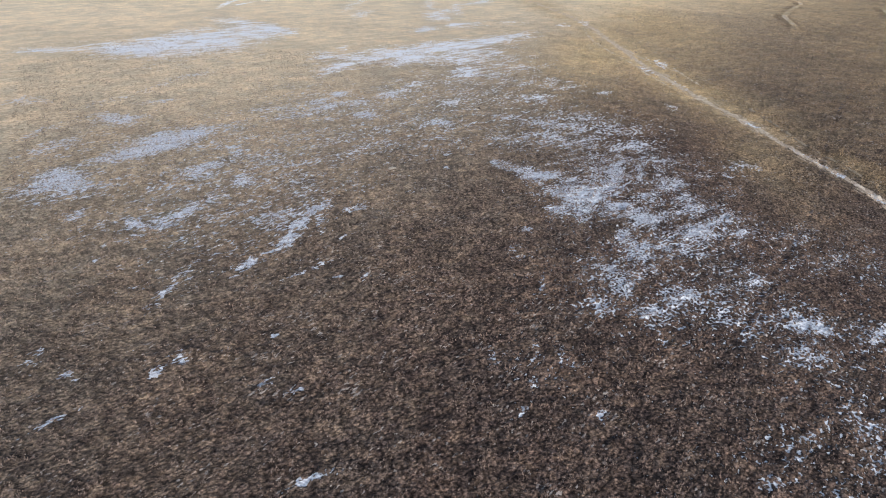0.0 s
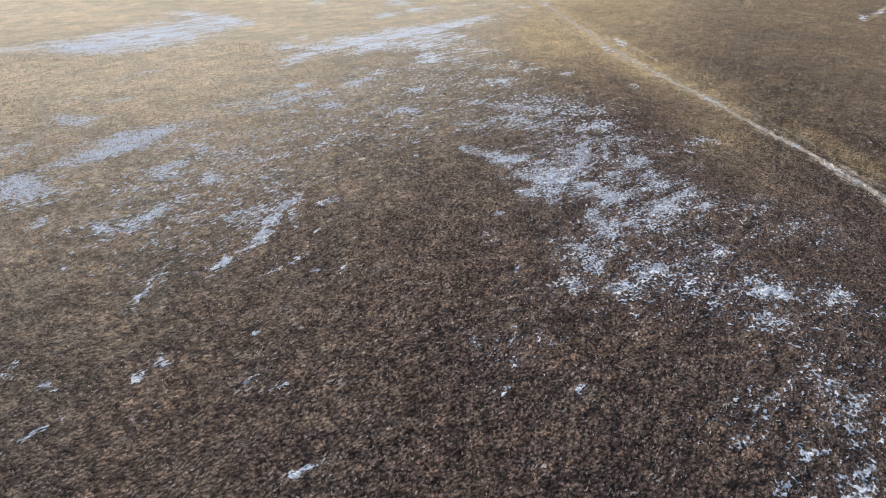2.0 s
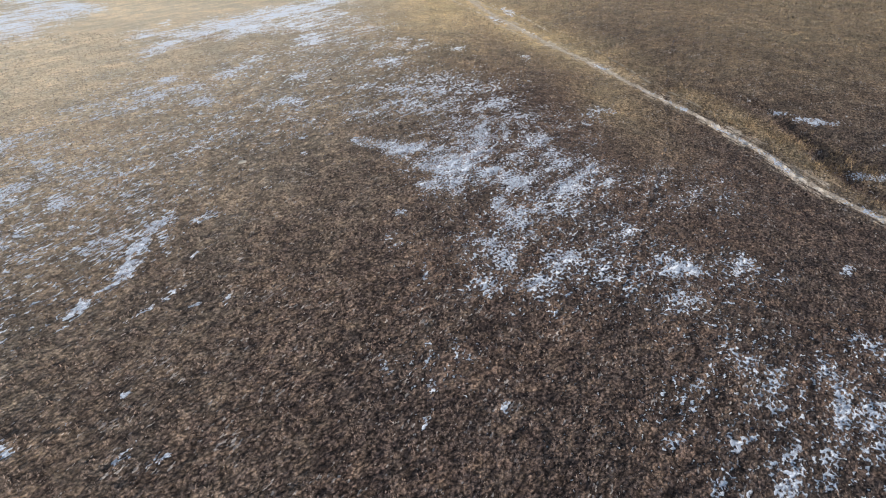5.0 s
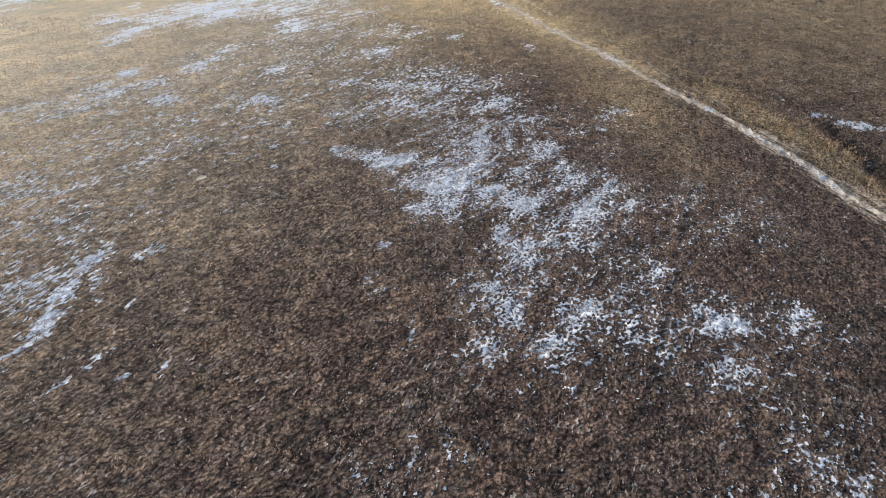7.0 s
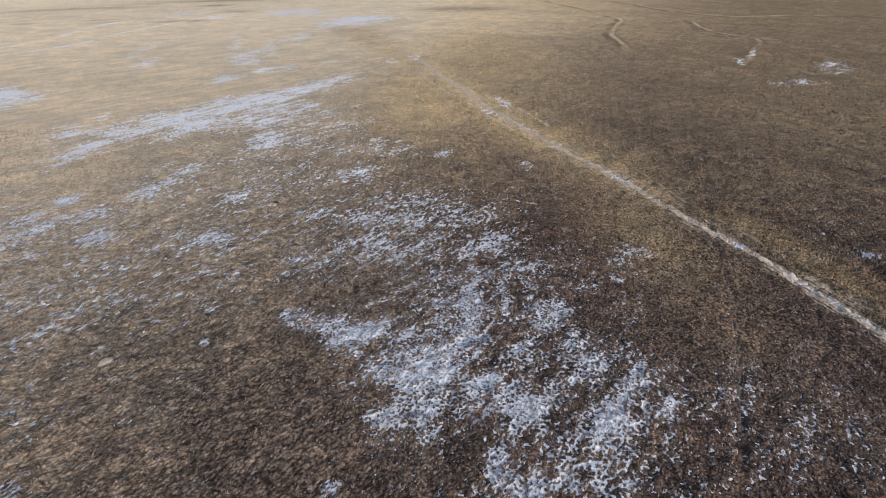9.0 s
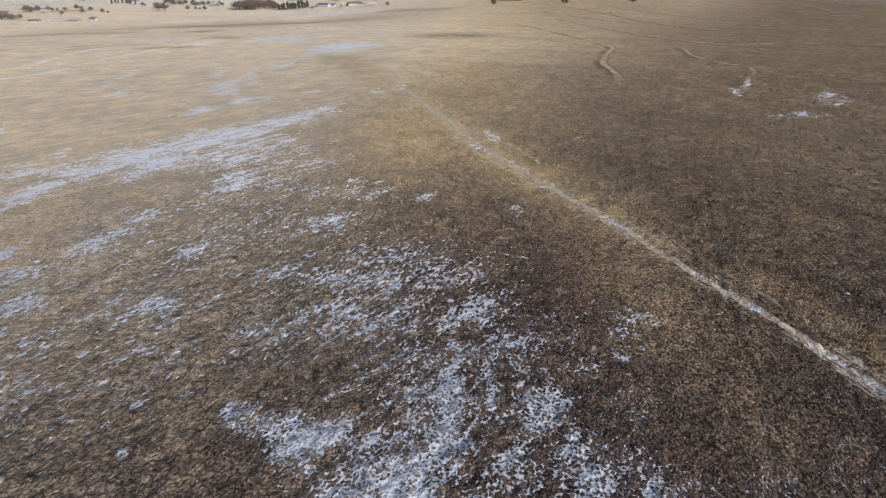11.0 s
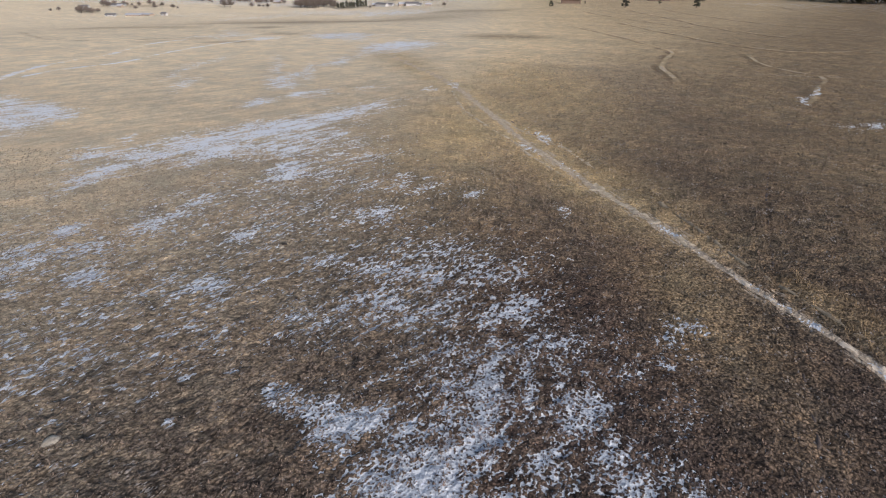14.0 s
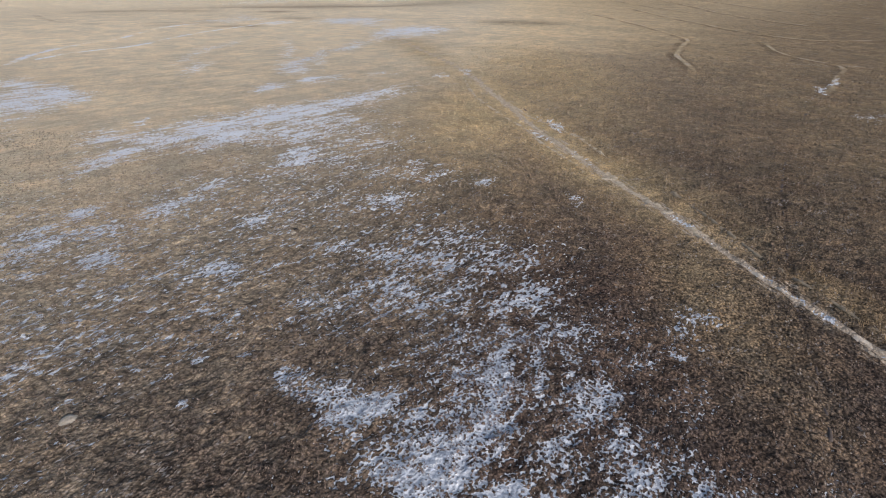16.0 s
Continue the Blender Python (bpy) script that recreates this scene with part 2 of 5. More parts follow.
SNOW_LATE_WEST = (
    (-50.1, 84.8, 1.29, 2.14, -0.93, 1.10, 0.60), (-49.4, 91.2, 0.30, 0.83, -0.69, 0.90, 0.75),
    (-39.6, 81.0, 0.83, 1.61, -0.96, 1.32, 0.50), (-44.7, 77.2, 0.92, 0.62, -0.66, 0.75, 0.70),
    (-39.4, 93.7, 0.77, 3.45, -0.72, 1.23, 0.52), (-38.4, 102.0, 1.33, 2.09, -0.47, 0.92, 0.45),
    (-26.9, 80.7, 1.21, 0.70, -0.61, 1.23, 0.42), (-21.5, 81.8, 0.76, 1.77, -0.24, 0.60, 0.45),
    (-31.2, 69.5, 0.91, 0.06, -0.46, 0.63, 0.40), (-21.7, 67.3, 0.47, 0.24, -0.22, 0.42, 0.72),
    (-23.1, 65.2, 0.54, 0.73, -0.17, 0.28, 0.45), (-20.7, 63.0, 0.31, 0.02, -0.25, 0.44, 0.60),
    (-18.6, 69.0, 0.54, 0.75, -0.17, 0.38, 0.45),
)
SNOW_SCATTER = (
    (3.6, 68.5, 8.99, 0.54, 0.88, 9.22, 0.17), (9.5, 56.6, 6.04, 0.36, 1.47, 5.58, 0.22), (-7.5, 82.0, 9.92, 2.68, -0.85, 9.29, 0.26),
    (7.8, 42.6, 9.94, 0.30, 1.02, 5.55, 0.16), (19.3, 29.3, 7.57, 0.10, 4.01, 8.39, 0.17), (-0.6, 75.7, 10.25, 0.52, 0.49, 16.06, 0.20),
    (-42.3, 50.7, 9.49, 7.30, -7.79, 13.92, 0.22), (-28.1, 98.4, 15.88, 10.12, -5.19, 16.19, 0.20),
    (-31.7, 132.8, 10.96, 1.10, -4.56, 14.95, 0.22), (18.7, 56.7, 7.53, 0.74, 3.33, 6.79, 0.20),
    (-52.2, 70.2, 13.85, 15.41, -12.09, 19.50, 0.20), (12.1, 77.8, 7.55, 1.71, 1.18, 5.46, 0.17),
    (-4.5, 31.0, 4.14, 0.07, -0.14, 2.87, 0.08), (2.7, 45.9, 8.23, 0.24, 0.83, 8.23, 0.10), (17.4, 41.9, 6.27, 0.39, 1.82, 4.35, 0.12),
    (-28.2, 71.3, 6.62, 5.24, -5.79, 9.17, 0.20),
)
SNOW_ROADSIDE = (
    (8.8, 146.0, 2.09, -3.07, 0.11, 1.89, 0.75), (6.1, 139.0, 1.76, -2.97, 0.05, 1.18, 0.70),
    (-12.6, 195.9, 1.24, -2.47, -0.77, 9.63, 0.60), (12.5, 128.0, 1.33, -2.80, 0.13, 1.26, 0.50),
    (-3.6, 109.6, 1.71, 0.59, -0.10, 1.76, 0.30), (9.8, 107.1, 1.26, 0.41, 0.22, 2.02, 0.40), (99.5, 181.1, 4.30, 0.25, 4.18, 6.84, 0.36),
    (83.5, 196.6, 7.65, 12.41, 2.30, 4.74, 1.00), (83.4, 196.5, 7.24, 11.75, 1.84, 3.80, 1.00), (78.4, 188.3, 3.88, 5.99, 1.61, 3.37, 1.00),
    (82.5, 160.8, 3.26, 0.22, 1.10, 1.91, 0.35), (73.5, 158.8, 1.43, -2.01, 0.94, 1.71, 0.60), (80.7, 163.1, 2.08, 0.28, 1.71, 2.94, 0.40),
    (102.6, 187.5, 1.94, -1.34, 1.49, 2.38, 0.70), (95.2, 173.7, 1.52, -0.83, 1.24, 1.95, 0.60),
    (43.0, 80.9, 1.42, -0.77, 0.22, 0.40, 0.70), (14.8, 77.9, 0.75, 0.26, 0.20, 0.73, 0.40), (18.4, 80.7, 1.36, -0.11, 0.28, 0.87, 0.36),
    (14.2, 73.7, 0.58, -0.08, 0.08, 0.30, 0.60),
)
SNOW_SHREDS = (
    (-76.6, 55.0, 0.50, 4.27, -1.11, 1.02, 0.66), (-76.1, 67.3, 1.90, 1.84, -1.68, 1.82, 0.64),
    (-62.4, 61.9, 2.36, 3.92, -2.54, 3.12, 0.74), (-63.8, 56.0, 1.10, 2.67, -1.19, 1.33, 0.69),
    (-65.5, 45.2, 2.46, 2.60, -2.72, 2.52, 0.78), (-44.6, 42.5, 0.89, 3.74, -0.61, 0.81, 0.57),
    (-47.8, 39.8, 0.39, 1.04, -0.61, 0.70, 0.74), (-32.9, 45.7, 1.17, 1.38, -0.78, 1.42, 0.61),
    (-29.7, 47.4, -0.10, 1.61, -1.08, 2.22, 0.46), (-43.6, 53.3, 0.88, 0.79, -0.82, 1.28, 0.64),
    (-50.9, 53.9, 0.77, 2.48, -0.66, 0.90, 0.51), (-49.2, 60.6, 1.31, 1.39, -0.42, 0.66, 0.51),
    (-47.1, 83.1, 2.19, 3.82, -0.66, 1.38, 0.41), (-56.3, 78.9, 1.94, 1.30, -0.54, 0.89, 0.46),
    (-84.6, 86.2, 2.28, 14.79, -1.28, 1.51, 0.33), (-82.7, 61.1, 0.53, 5.99, -0.84, 0.78, 0.41),
    (-133.4, 107.8, 6.28, 3.58, -2.42, 2.22, 0.74), (-99.1, 71.8, 2.67, 1.96, -2.14, 1.88, 0.55),
    (-58.9, 46.0, 2.31, 4.06, -1.53, 1.58, 0.29), (-33.8, 66.4, 1.94, 3.03, -0.45, 1.06, 0.37),
    (-56.1, 40.0, 0.37, 1.40, -0.63, 0.60, 0.60), (-58.0, 105.7, 1.56, 2.47, -1.34, 2.75, 0.46),
)
SNOW_SHREDS_LATE = (
    (-42.7, 87.2, 1.08, 1.89, -0.67, 0.94, 0.60), (-48.8, 91.0, 0.49, 1.22, -0.69, 0.90, 0.70),
    (-41.3, 93.1, 1.03, 2.48, -0.55, 0.89, 0.60), (-47.0, 85.2, 1.40, 2.02, -0.54, 0.66, 0.50),
    (-15.2, 99.6, 2.39, 1.86, -0.45, 2.08, 0.55), (-32.4, 114.8, 1.37, 2.18, -1.29, 3.44, 0.60),
    (-28.3, 98.3, 1.33, 0.25, -0.71, 1.77, 0.45), (-17.0, 86.6, 1.21, 0.64, -0.28, 0.95, 0.50),
    (-47.1, 119.2, 0.83, 3.51, -0.81, 1.57, 0.40), (-63.0, 206.1, 2.63, 2.53, -2.02, 5.69, 0.50),
    (-44.3, 179.0, 2.54, 4.31, -0.95, 3.20, 0.50), (-57.2, 163.1, 1.00, 3.82, -1.44, 3.38, 0.45),
    (-100.0, 207.9, -2.11, 13.13, -2.54, 4.58, 0.50), (-27.7, 91.7, 0.78, 0.83, -0.63, 1.46, 0.40),
    (-11.3, 112.1, 4.79, 1.05, -0.67, 4.74, 0.30), (-23.6, 121.5, 6.31, 0.70, -1.54, 6.01, 0.28),
)
SNOW_VALLEY = (
    (-44, 305, 7.5, 8.2, -8.7, 8.0, 0.60), (-78, 334, 13.1, 8.5, -4.9, 7.6, 0.40), (-154, 950, 54.7, -22.3, 12.3, 30.2, 0.48), (-116, 317, 2.6, 6.7, -5.7, 2.2, 0.64),
    (-85, 339, 9.2, 8.5, -10.0, 10.9, 0.48), (-49, 292, 10.3, -9.0, 4.6, 5.3, 0.40), (-338, 846, 30.9, 79.2, -25.2, 9.8, 0.32), (-231, 987, 111.7, 12.3, -6.1, 55.4, 0.40),
    (-144, 347, 14.9, -19.3, 3.7, 2.9, 0.32), (-89, 337, 3.2, 12.9, -8.2, 2.1, 0.48), (-69, 322, 4.2, 5.4, -5.4, 4.2, 0.40), (-45, 296, 3.1, 10.1, -8.3, 2.5, 0.48),
    (-115, 315, 3.9, 4.5, -2.9, 2.6, 0.72), (-146, 326, 6.2, 11.4, -7.2, 3.9, 0.40), (-41, 1063, 49.4, -67.8, 17.1, 12.5, 0.24),
)
SEDGE = (
    (-269.5, 617.0, -150.0, 464.9, 28.6, 0.4), (-193.3, 676.0, -166.3, 671.8, 131.8, 0.5), (-149.5, 392.7, -142.4, 391.0, 6.5, 0.6),
    (-122.0, 343.9, -110.1, 343.0, 4.9, 0.5), (-3.5, 353, 15, 352, 13.0, 0.5), (-280.5, 409.6, -202.5, 393.1, 13.5, 0.35),
    (-682.5, 1038.6, -636.5, 1049.1, 31.3, 0.4), (-82.2, 888.7, 0.2, 748.3, 20.1, 0.35), (-852.0, 1202.1, -806.7, 1226.8, 45.9, 0.3),
    (-163.3, 295.0, -146.9, 314.8, 5.4, 0.25), (-132.4, 296.4, -119.4, 301.1, 5.2, 0.45),
)

SNOW = (SNOW_VALLEY + SNOW_BANK + SNOW_BANK_EAST + SNOW_UPPER + SNOW_RIDGE + SNOW_BRANCH + SNOW_NEAR + SNOW_NEAR_SMALL + SNOW_NEAR_EAST + SNOW_SOUTHEAST + SNOW_SPECKS + SNOW_WEST + SNOW_WEST_FAR + SNOW_WEST_EDGE + SNOW_LATE_WEST + SNOW_SCATTER + SNOW_ROADSIDE + SNOW_SHREDS + SNOW_SHREDS_LATE)
rng = np.random.default_rng(7)
LATTICE = rng.random((256, 256))


def smooth(a, b, v):
    k = np.clip((v - a) / (b - a), 0, 1)
    return k * k * (3 - 2 * k)


def value_noise(x, y):
    xi, yi = np.floor(x).astype(int), np.floor(y).astype(int)
    fx, fy = x - xi, y - yi
    fx, fy = fx * fx * (3 - 2 * fx), fy * fy * (3 - 2 * fy)
    x0, x1, y0, y1 = xi & 255, (xi + 1) & 255, yi & 255, (yi + 1) & 255
    top = LATTICE[x0, y0] * (1 - fx) + LATTICE[x1, y0] * fx
    low = LATTICE[x0, y1] * (1 - fx) + LATTICE[x1, y1] * fx
    return top * (1 - fy) + low * fy


def fbm(x, y, size, octaves=4, shift=0.0):
    """Fractal noise from 0 to 1 with features of about that size in metres."""
    total, weight, k = 0.0, 0.0, 1.0
    for i in range(octaves):
        s = size / 2 ** i
        total = total + k * value_noise(x / s + 17.3 * i + shift, y / s + 9.1 * i + shift * 1.7)
        weight += k
        k *= 0.5
    return total / weight


def off_line(x, y, line):
    """Distance from a broken line, and which side (positive: to its right going south-east)."""
    best, side = np.full(np.shape(x), 1e9), np.zeros(np.shape(x))
    for (ax, ay), (bx, by) in zip(line[:-1], line[1:]):
        vx, vy = bx - ax, by - ay
        k = np.clip(((x - ax) * vx + (y - ay) * vy) / (vx * vx + vy * vy), 0, 1)
        d = np.hypot(x - ax - k * vx, y - ay - k * vy)
        s = np.sign(vx * (y - ay) - vy * (x - ax))
        side = np.where(d < best, s, side)
        best = np.minimum(best, d)
    return best, side


def lay(x, y):
    """The large lay of the land."""
    r = np.hypot(x, y - 55)
    z = 1.2 - 5 * (1 - np.exp(-(r / 210) ** 2)) - 6 * smooth(250, 650, r)
    z = z + 0.5 * np.exp(-((x + 10) ** 2 + (y - 57) ** 2) / 26 ** 2)
    z = z - 26 * smooth(330, 900, r) * smooth(-0.12, 0.25, -x / np.maximum(r, 1))
    z = z + 1.7 * (fbm(x, y, 85, 3, 37) - 0.5) * smooth(170, 330, r)
    return z + 70 * smooth(1500, 4600, r) * (0.6 + 0.8 * fbm(x, y, 1800, 3, 5))


def hummocks(x, y):
    """Grass-grown lumps and hoof pits, half a metre apart."""
    return fbm(x, y, 0.8, 3, 90)


def height(x, y):
    x, y = np.asarray(x, float), np.asarray(y, float)
    z = lay(x, y)
    d, side = off_line(x, y, TRAIL)
    z = z - 2.3 * np.exp(-(d / 17) ** 2) * (1 - smooth(115, 190, y)) - 0.07 * np.exp(-(d / 0.8) ** 2)
    g, _ = off_line(x, y, GULLY)
    z = z - (0.15 + 0.5 * fbm(x, y, 5, 2, 15)) * np.exp(-(g / 1.0) ** 2) * (1 - smooth(78, 94, y))
    c, _ = off_line(x, y, COW_TRACK)
    z = z - 0.08 * np.exp(-(c / 0.4) ** 2)
    away = np.hypot(x, y - 52)
    z = z + 0.22 * (fbm(x, y, 9, 3, 2) - 0.5) * (1 - 0.8 * smooth(200, 420, away)) + 0.12 * (fbm(x, y, 2.2, 2, 8) - 0.5) * (1 - smooth(90, 170, away))
    return z + (0.20 * (hummocks(x, y) - 0.5) + 0.12 * (fbm(x, y, 0.42, 1, 47) - 0.5)) * (1 - smooth(50, 105, away))


def ground_at(x, y):
    return float(height(np.array([x]), np.array([y]))[0])


def snow_cover(x, y):
    """Share of the ground under snow, 0 to 1, before the fine break-up."""
    small_x, small_y = fbm(x, y, 1.8, 3, 3) - 0.5, fbm(x, y, 1.8, 3, 31) - 0.5
    large_x, large_y = fbm(x, y, 12, 4, 23) - 0.5, fbm(x, y, 12, 4, 61) - 0.5
    bare = np.ones(np.shape(x))
    for cx, cy, ax, ay, bx, by, c in SNOW:
        size = min(math.hypot(ax, ay), math.hypot(bx, by))
        near, far = min(3.0, 1.7 * size), 1.4 * max(0.0, size - 1.2)
        dx, dy = x - cx, y - cy
        at = np.nonzero((np.abs(dx) < 2.4 * (abs(ax) + abs(bx)) + near + far) & (np.abs(dy) < 2.4 * (abs(ay) + abs(by)) + near + far))[0]
        if not len(at):
            continue
        wx = dx[at] + near * small_x[at] + far * large_x[at]
        wy = dy[at] + near * small_y[at] + far * large_y[at]
        k = ax * by - ay * bx
        d = np.hypot((wx * by - wy * bx) / k, (wy * ax - wx * ay) / k)
        bare[at] *= 1 - 0.86 * min(c, 1.0) * (0.78 * (1 - smooth(0.35, 1.5, d)) + 0.22 * (1 - smooth(0.6, 2.4, d)))
    d, _ = off_line(x, y, TRAIL)
    bare = bare * (1 - 0.5 * np.exp(-(d / 0.5) ** 2) * smooth(0.42, 0.66, fbm(x, y, 4, 2, 57)) * (1 - smooth(100, 125, y)))
    return 1 - bare


def track_share(x, y):
    """The narrow dark line trodden into the turf."""
    c, _ = off_line(x + 0.5 * (fbm(x, y, 3, 2, 6) - 0.5), y, COW_TRACK)
    return (0.65 + 0.7 * fbm(x, y, 7, 2, 68)) * np.exp(-(c / 0.5) ** 2)


def bleached(x, y):
    """A pale patch of cured grass where the path tops the ridge."""
    return np.exp(-(((x + 9) / 15) ** 2 + ((y - 224) / 30) ** 2)) * smooth(0.3, 0.6, fbm(x, y, 11, 3, 85))


def straw_share(x, y):
    """From dark sedge and heath litter (0) to pale cured straw (1)."""
    # straw grows paler to the north-west; haze and glare there are painted in too
    v = 0.75 * y - 1.25 * x + 26 * (fbm(x, y, 24, 4, 12) - 0.5)
    base = 0.02 + 0.11 * smooth(30, 78, y) * (1 - 0.95 * smooth(-8, 4, x) * (1 - smooth(82, 100, y))) + 0.13 * smooth(4, -34, x)
    s = (base + (1 - base) * smooth(28, 212, v)) * (1 - 0.3 * smooth(15, 140, x))
    d, side = off_line(x, y, TRAIL)
    east = smooth(0, 14, d) * (side > 0)
    s = s * (1 - 0.2 * east * (1 - smooth(180, 420, y))) + 0.09 * east
    s = np.clip(s + 0.12 * (fbm(x, y, 3, 3, 21) - 0.5) * (1 - smooth(80, 160, np.hypot(x, y - 52))), 0, 1)
    for ax, ay, bx, by, w, c in SEDGE:
        wx, wy = x + 0.8 * w * (fbm(x, y, 3 * w, 3, 27) - 0.5), y + 0.8 * w * (fbm(x, y, 3 * w, 3, 29) - 0.5)
        k = np.clip(((wx - ax) * (bx - ax) + (wy - ay) * (by - ay)) / ((bx - ax) ** 2 + (by - ay) ** 2 + 1e-6), 0, 1)
        s = s * (1 - c * np.exp(-(np.hypot(wx - ax - k * (bx - ax), wy - ay - k * (by - ay)) / w) ** 2))
    s = np.clip(s + 0.3 * np.exp(-((d - 0.8) / 2.2) ** 2) * fbm(x, y, 3, 3, 63), 0, 1)
    # shade line of the low bank east of the path, painted as darker straw
    s = s * (1 - 0.4 * (side > 0) * np.exp(-((d - 5.0) / 1.0) ** 2) * smooth(76, 90, y) * (1 - smooth(130, 150, y)))
    g, _ = off_line(x, y, GULLY)
    s = s * (1 - 0.75 * np.exp(-((g / 1.5) ** 2)) * (1 - smooth(80, 95, y)))
    # the far downs are the palest straw, with distance haze put into the tone
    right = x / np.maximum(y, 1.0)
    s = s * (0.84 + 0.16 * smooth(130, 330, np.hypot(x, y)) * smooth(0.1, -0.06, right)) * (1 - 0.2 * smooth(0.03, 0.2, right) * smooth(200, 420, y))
    s = np.clip(s + 0.4 * bleached(x, y), 0, 1)
    return s * (1 - 0.6 * track_share(x, y))


def gold_share(x, y):
    d, side = off_line(x, y, TRAIL)
    g = 0.8 * np.exp(-(d / 9) ** 2) * smooth(82, 125, y) * (1 - smooth(250, 300, y))
    g = np.maximum(g, np.exp(-(((x + 8) / 13) ** 2 + ((y - 145) / 32) ** 2)) * 0.9)
    g = np.maximum(g, np.exp(-(((x - 2) / 22) ** 2 + ((y - 215) / 40) ** 2)) * 0.8)
    g = np.maximum(g, 0.65 * np.exp(-(((x - 10) / 25) ** 2 + ((y - 190) / 50) ** 2)))
    bank = 0.48 * np.exp(-((d - 4.4) / 2.9) ** 2) * (side > 0) * (1 - smooth(88, 97, y))
    g = np.maximum(g, 0.38 * np.exp(-(((x - 21) / 6) ** 2 + ((y - 84) / 16) ** 2)))
    ditch, _ = off_line(x, y, GULLY)
    g = np.maximum(g, bank * (1 - np.exp(-(ditch / 1.8) ** 2)))
    g = np.maximum(g, 0.3 * smooth(15, 70, x) * smooth(60, 130, y))
    g = g * (1 - 0.5 * bleached(x, y))
    return np.clip(g * (0.55 + 0.9 * fbm(x, y, 6, 3, 40)), 0, 1)


def bare_share(x, y):
    """Trodden and bare earth."""
    d, side = off_line(x, y, TRAIL)
    ragged = 1.25 * smooth(0.36, 0.66, fbm(x, y, 3.2, 3, 52))
    b = np.maximum(np.exp(-(d / 0.8) ** 2), 0.60 * (0.5 + 0.5 * ragged) * np.exp(-(d / (2.3 + 0.8 * smooth(85, 120, y))) ** 2) * (1 - 0.1 * smooth(90, 125, y)))
    b = np.maximum(b, 0.5 * ragged * (side > 0) * np.exp(-((d - 1.4) / 1.2) ** 2) * (1 - 0.5 * smooth(100, 130, y)))
    for line in WEST_TRACKS:
        w, _ = off_line(x, y, line)
        b = np.maximum(b, 0.5 * np.exp(-(w / 0.7) ** 2))
    for line in PALE_BANDS:
        w, _ = off_line(x, y, line)
        b = np.maximum(b, 0.62 * np.exp(-(w / 2.6) ** 2))
    return b


# ---------------------------------------------------------------- materials
def material(name):
    m = bpy.data.materials.new(name)
    m.use_nodes = True
    return m, m.node_tree.nodes, m.node_tree.links, m.node_tree.nodes["Principled BSDF"]


def node(nodes, kind, **values):
    n = nodes.new(kind)
    for key, value in values.items():
        n.inputs[key].default_value = value
    return n


def noise_node(nodes, links, vector, scale, detail=4.0, rough=0.6):
    n = node(nodes, "ShaderNodeTexNoise", Scale=scale, Detail=detail, Roughness=rough)
    links.new(vector, n.inputs["Vector"])
    return n.outputs["Fac"]


def ramp(nodes, links, fac, low, high):
    n = node(nodes, "ShaderNodeMapRange")
    n.interpolation_type = "SMOOTHSTEP"
    n.inputs["From Min"].default_value, n.inputs["From Max"].default_value = low, high
    links.new(fac, n.inputs["Value"])
    return n.outputs["Result"]


def maths(nodes, links, operation, a, b):
    n = nodes.new("ShaderNodeMath")
    n.operation = operation
    for i, v in enumerate((a, b)):
        if isinstance(v, (int, float)):
            n.inputs[i].default_value = v
        else:
            links.new(v, n.inputs[i])
    return n.outputs[0]


def blend(nodes, links, fac, a, b, how="MIX"):
    n = nodes.new("ShaderNodeMix")
    n.data_type, n.blend_type = "RGBA", how
    for socket, v in ((n.inputs[0], fac), (n.inputs[6], a), (n.inputs[7], b)):
        if isinstance(v, (int, float)):
            socket.default_value = v
        elif isinstance(v, tuple):
            socket.default_value = (*v, 1)
        else:
            links.new(v, socket)
    return n.outputs[2]


def attribute(nodes, name):
    n = nodes.new("ShaderNodeAttribute")
    n.attribute_name = name
    return n


def bump(nodes, links, bsdf, fac, strength, distance):
    n = node(nodes, "ShaderNodeBump", Strength=strength, Distance=distance)
    links.new(fac, n.inputs["Height"])
    links.new(n.outputs["Normal"], bsdf.inputs["Normal"])


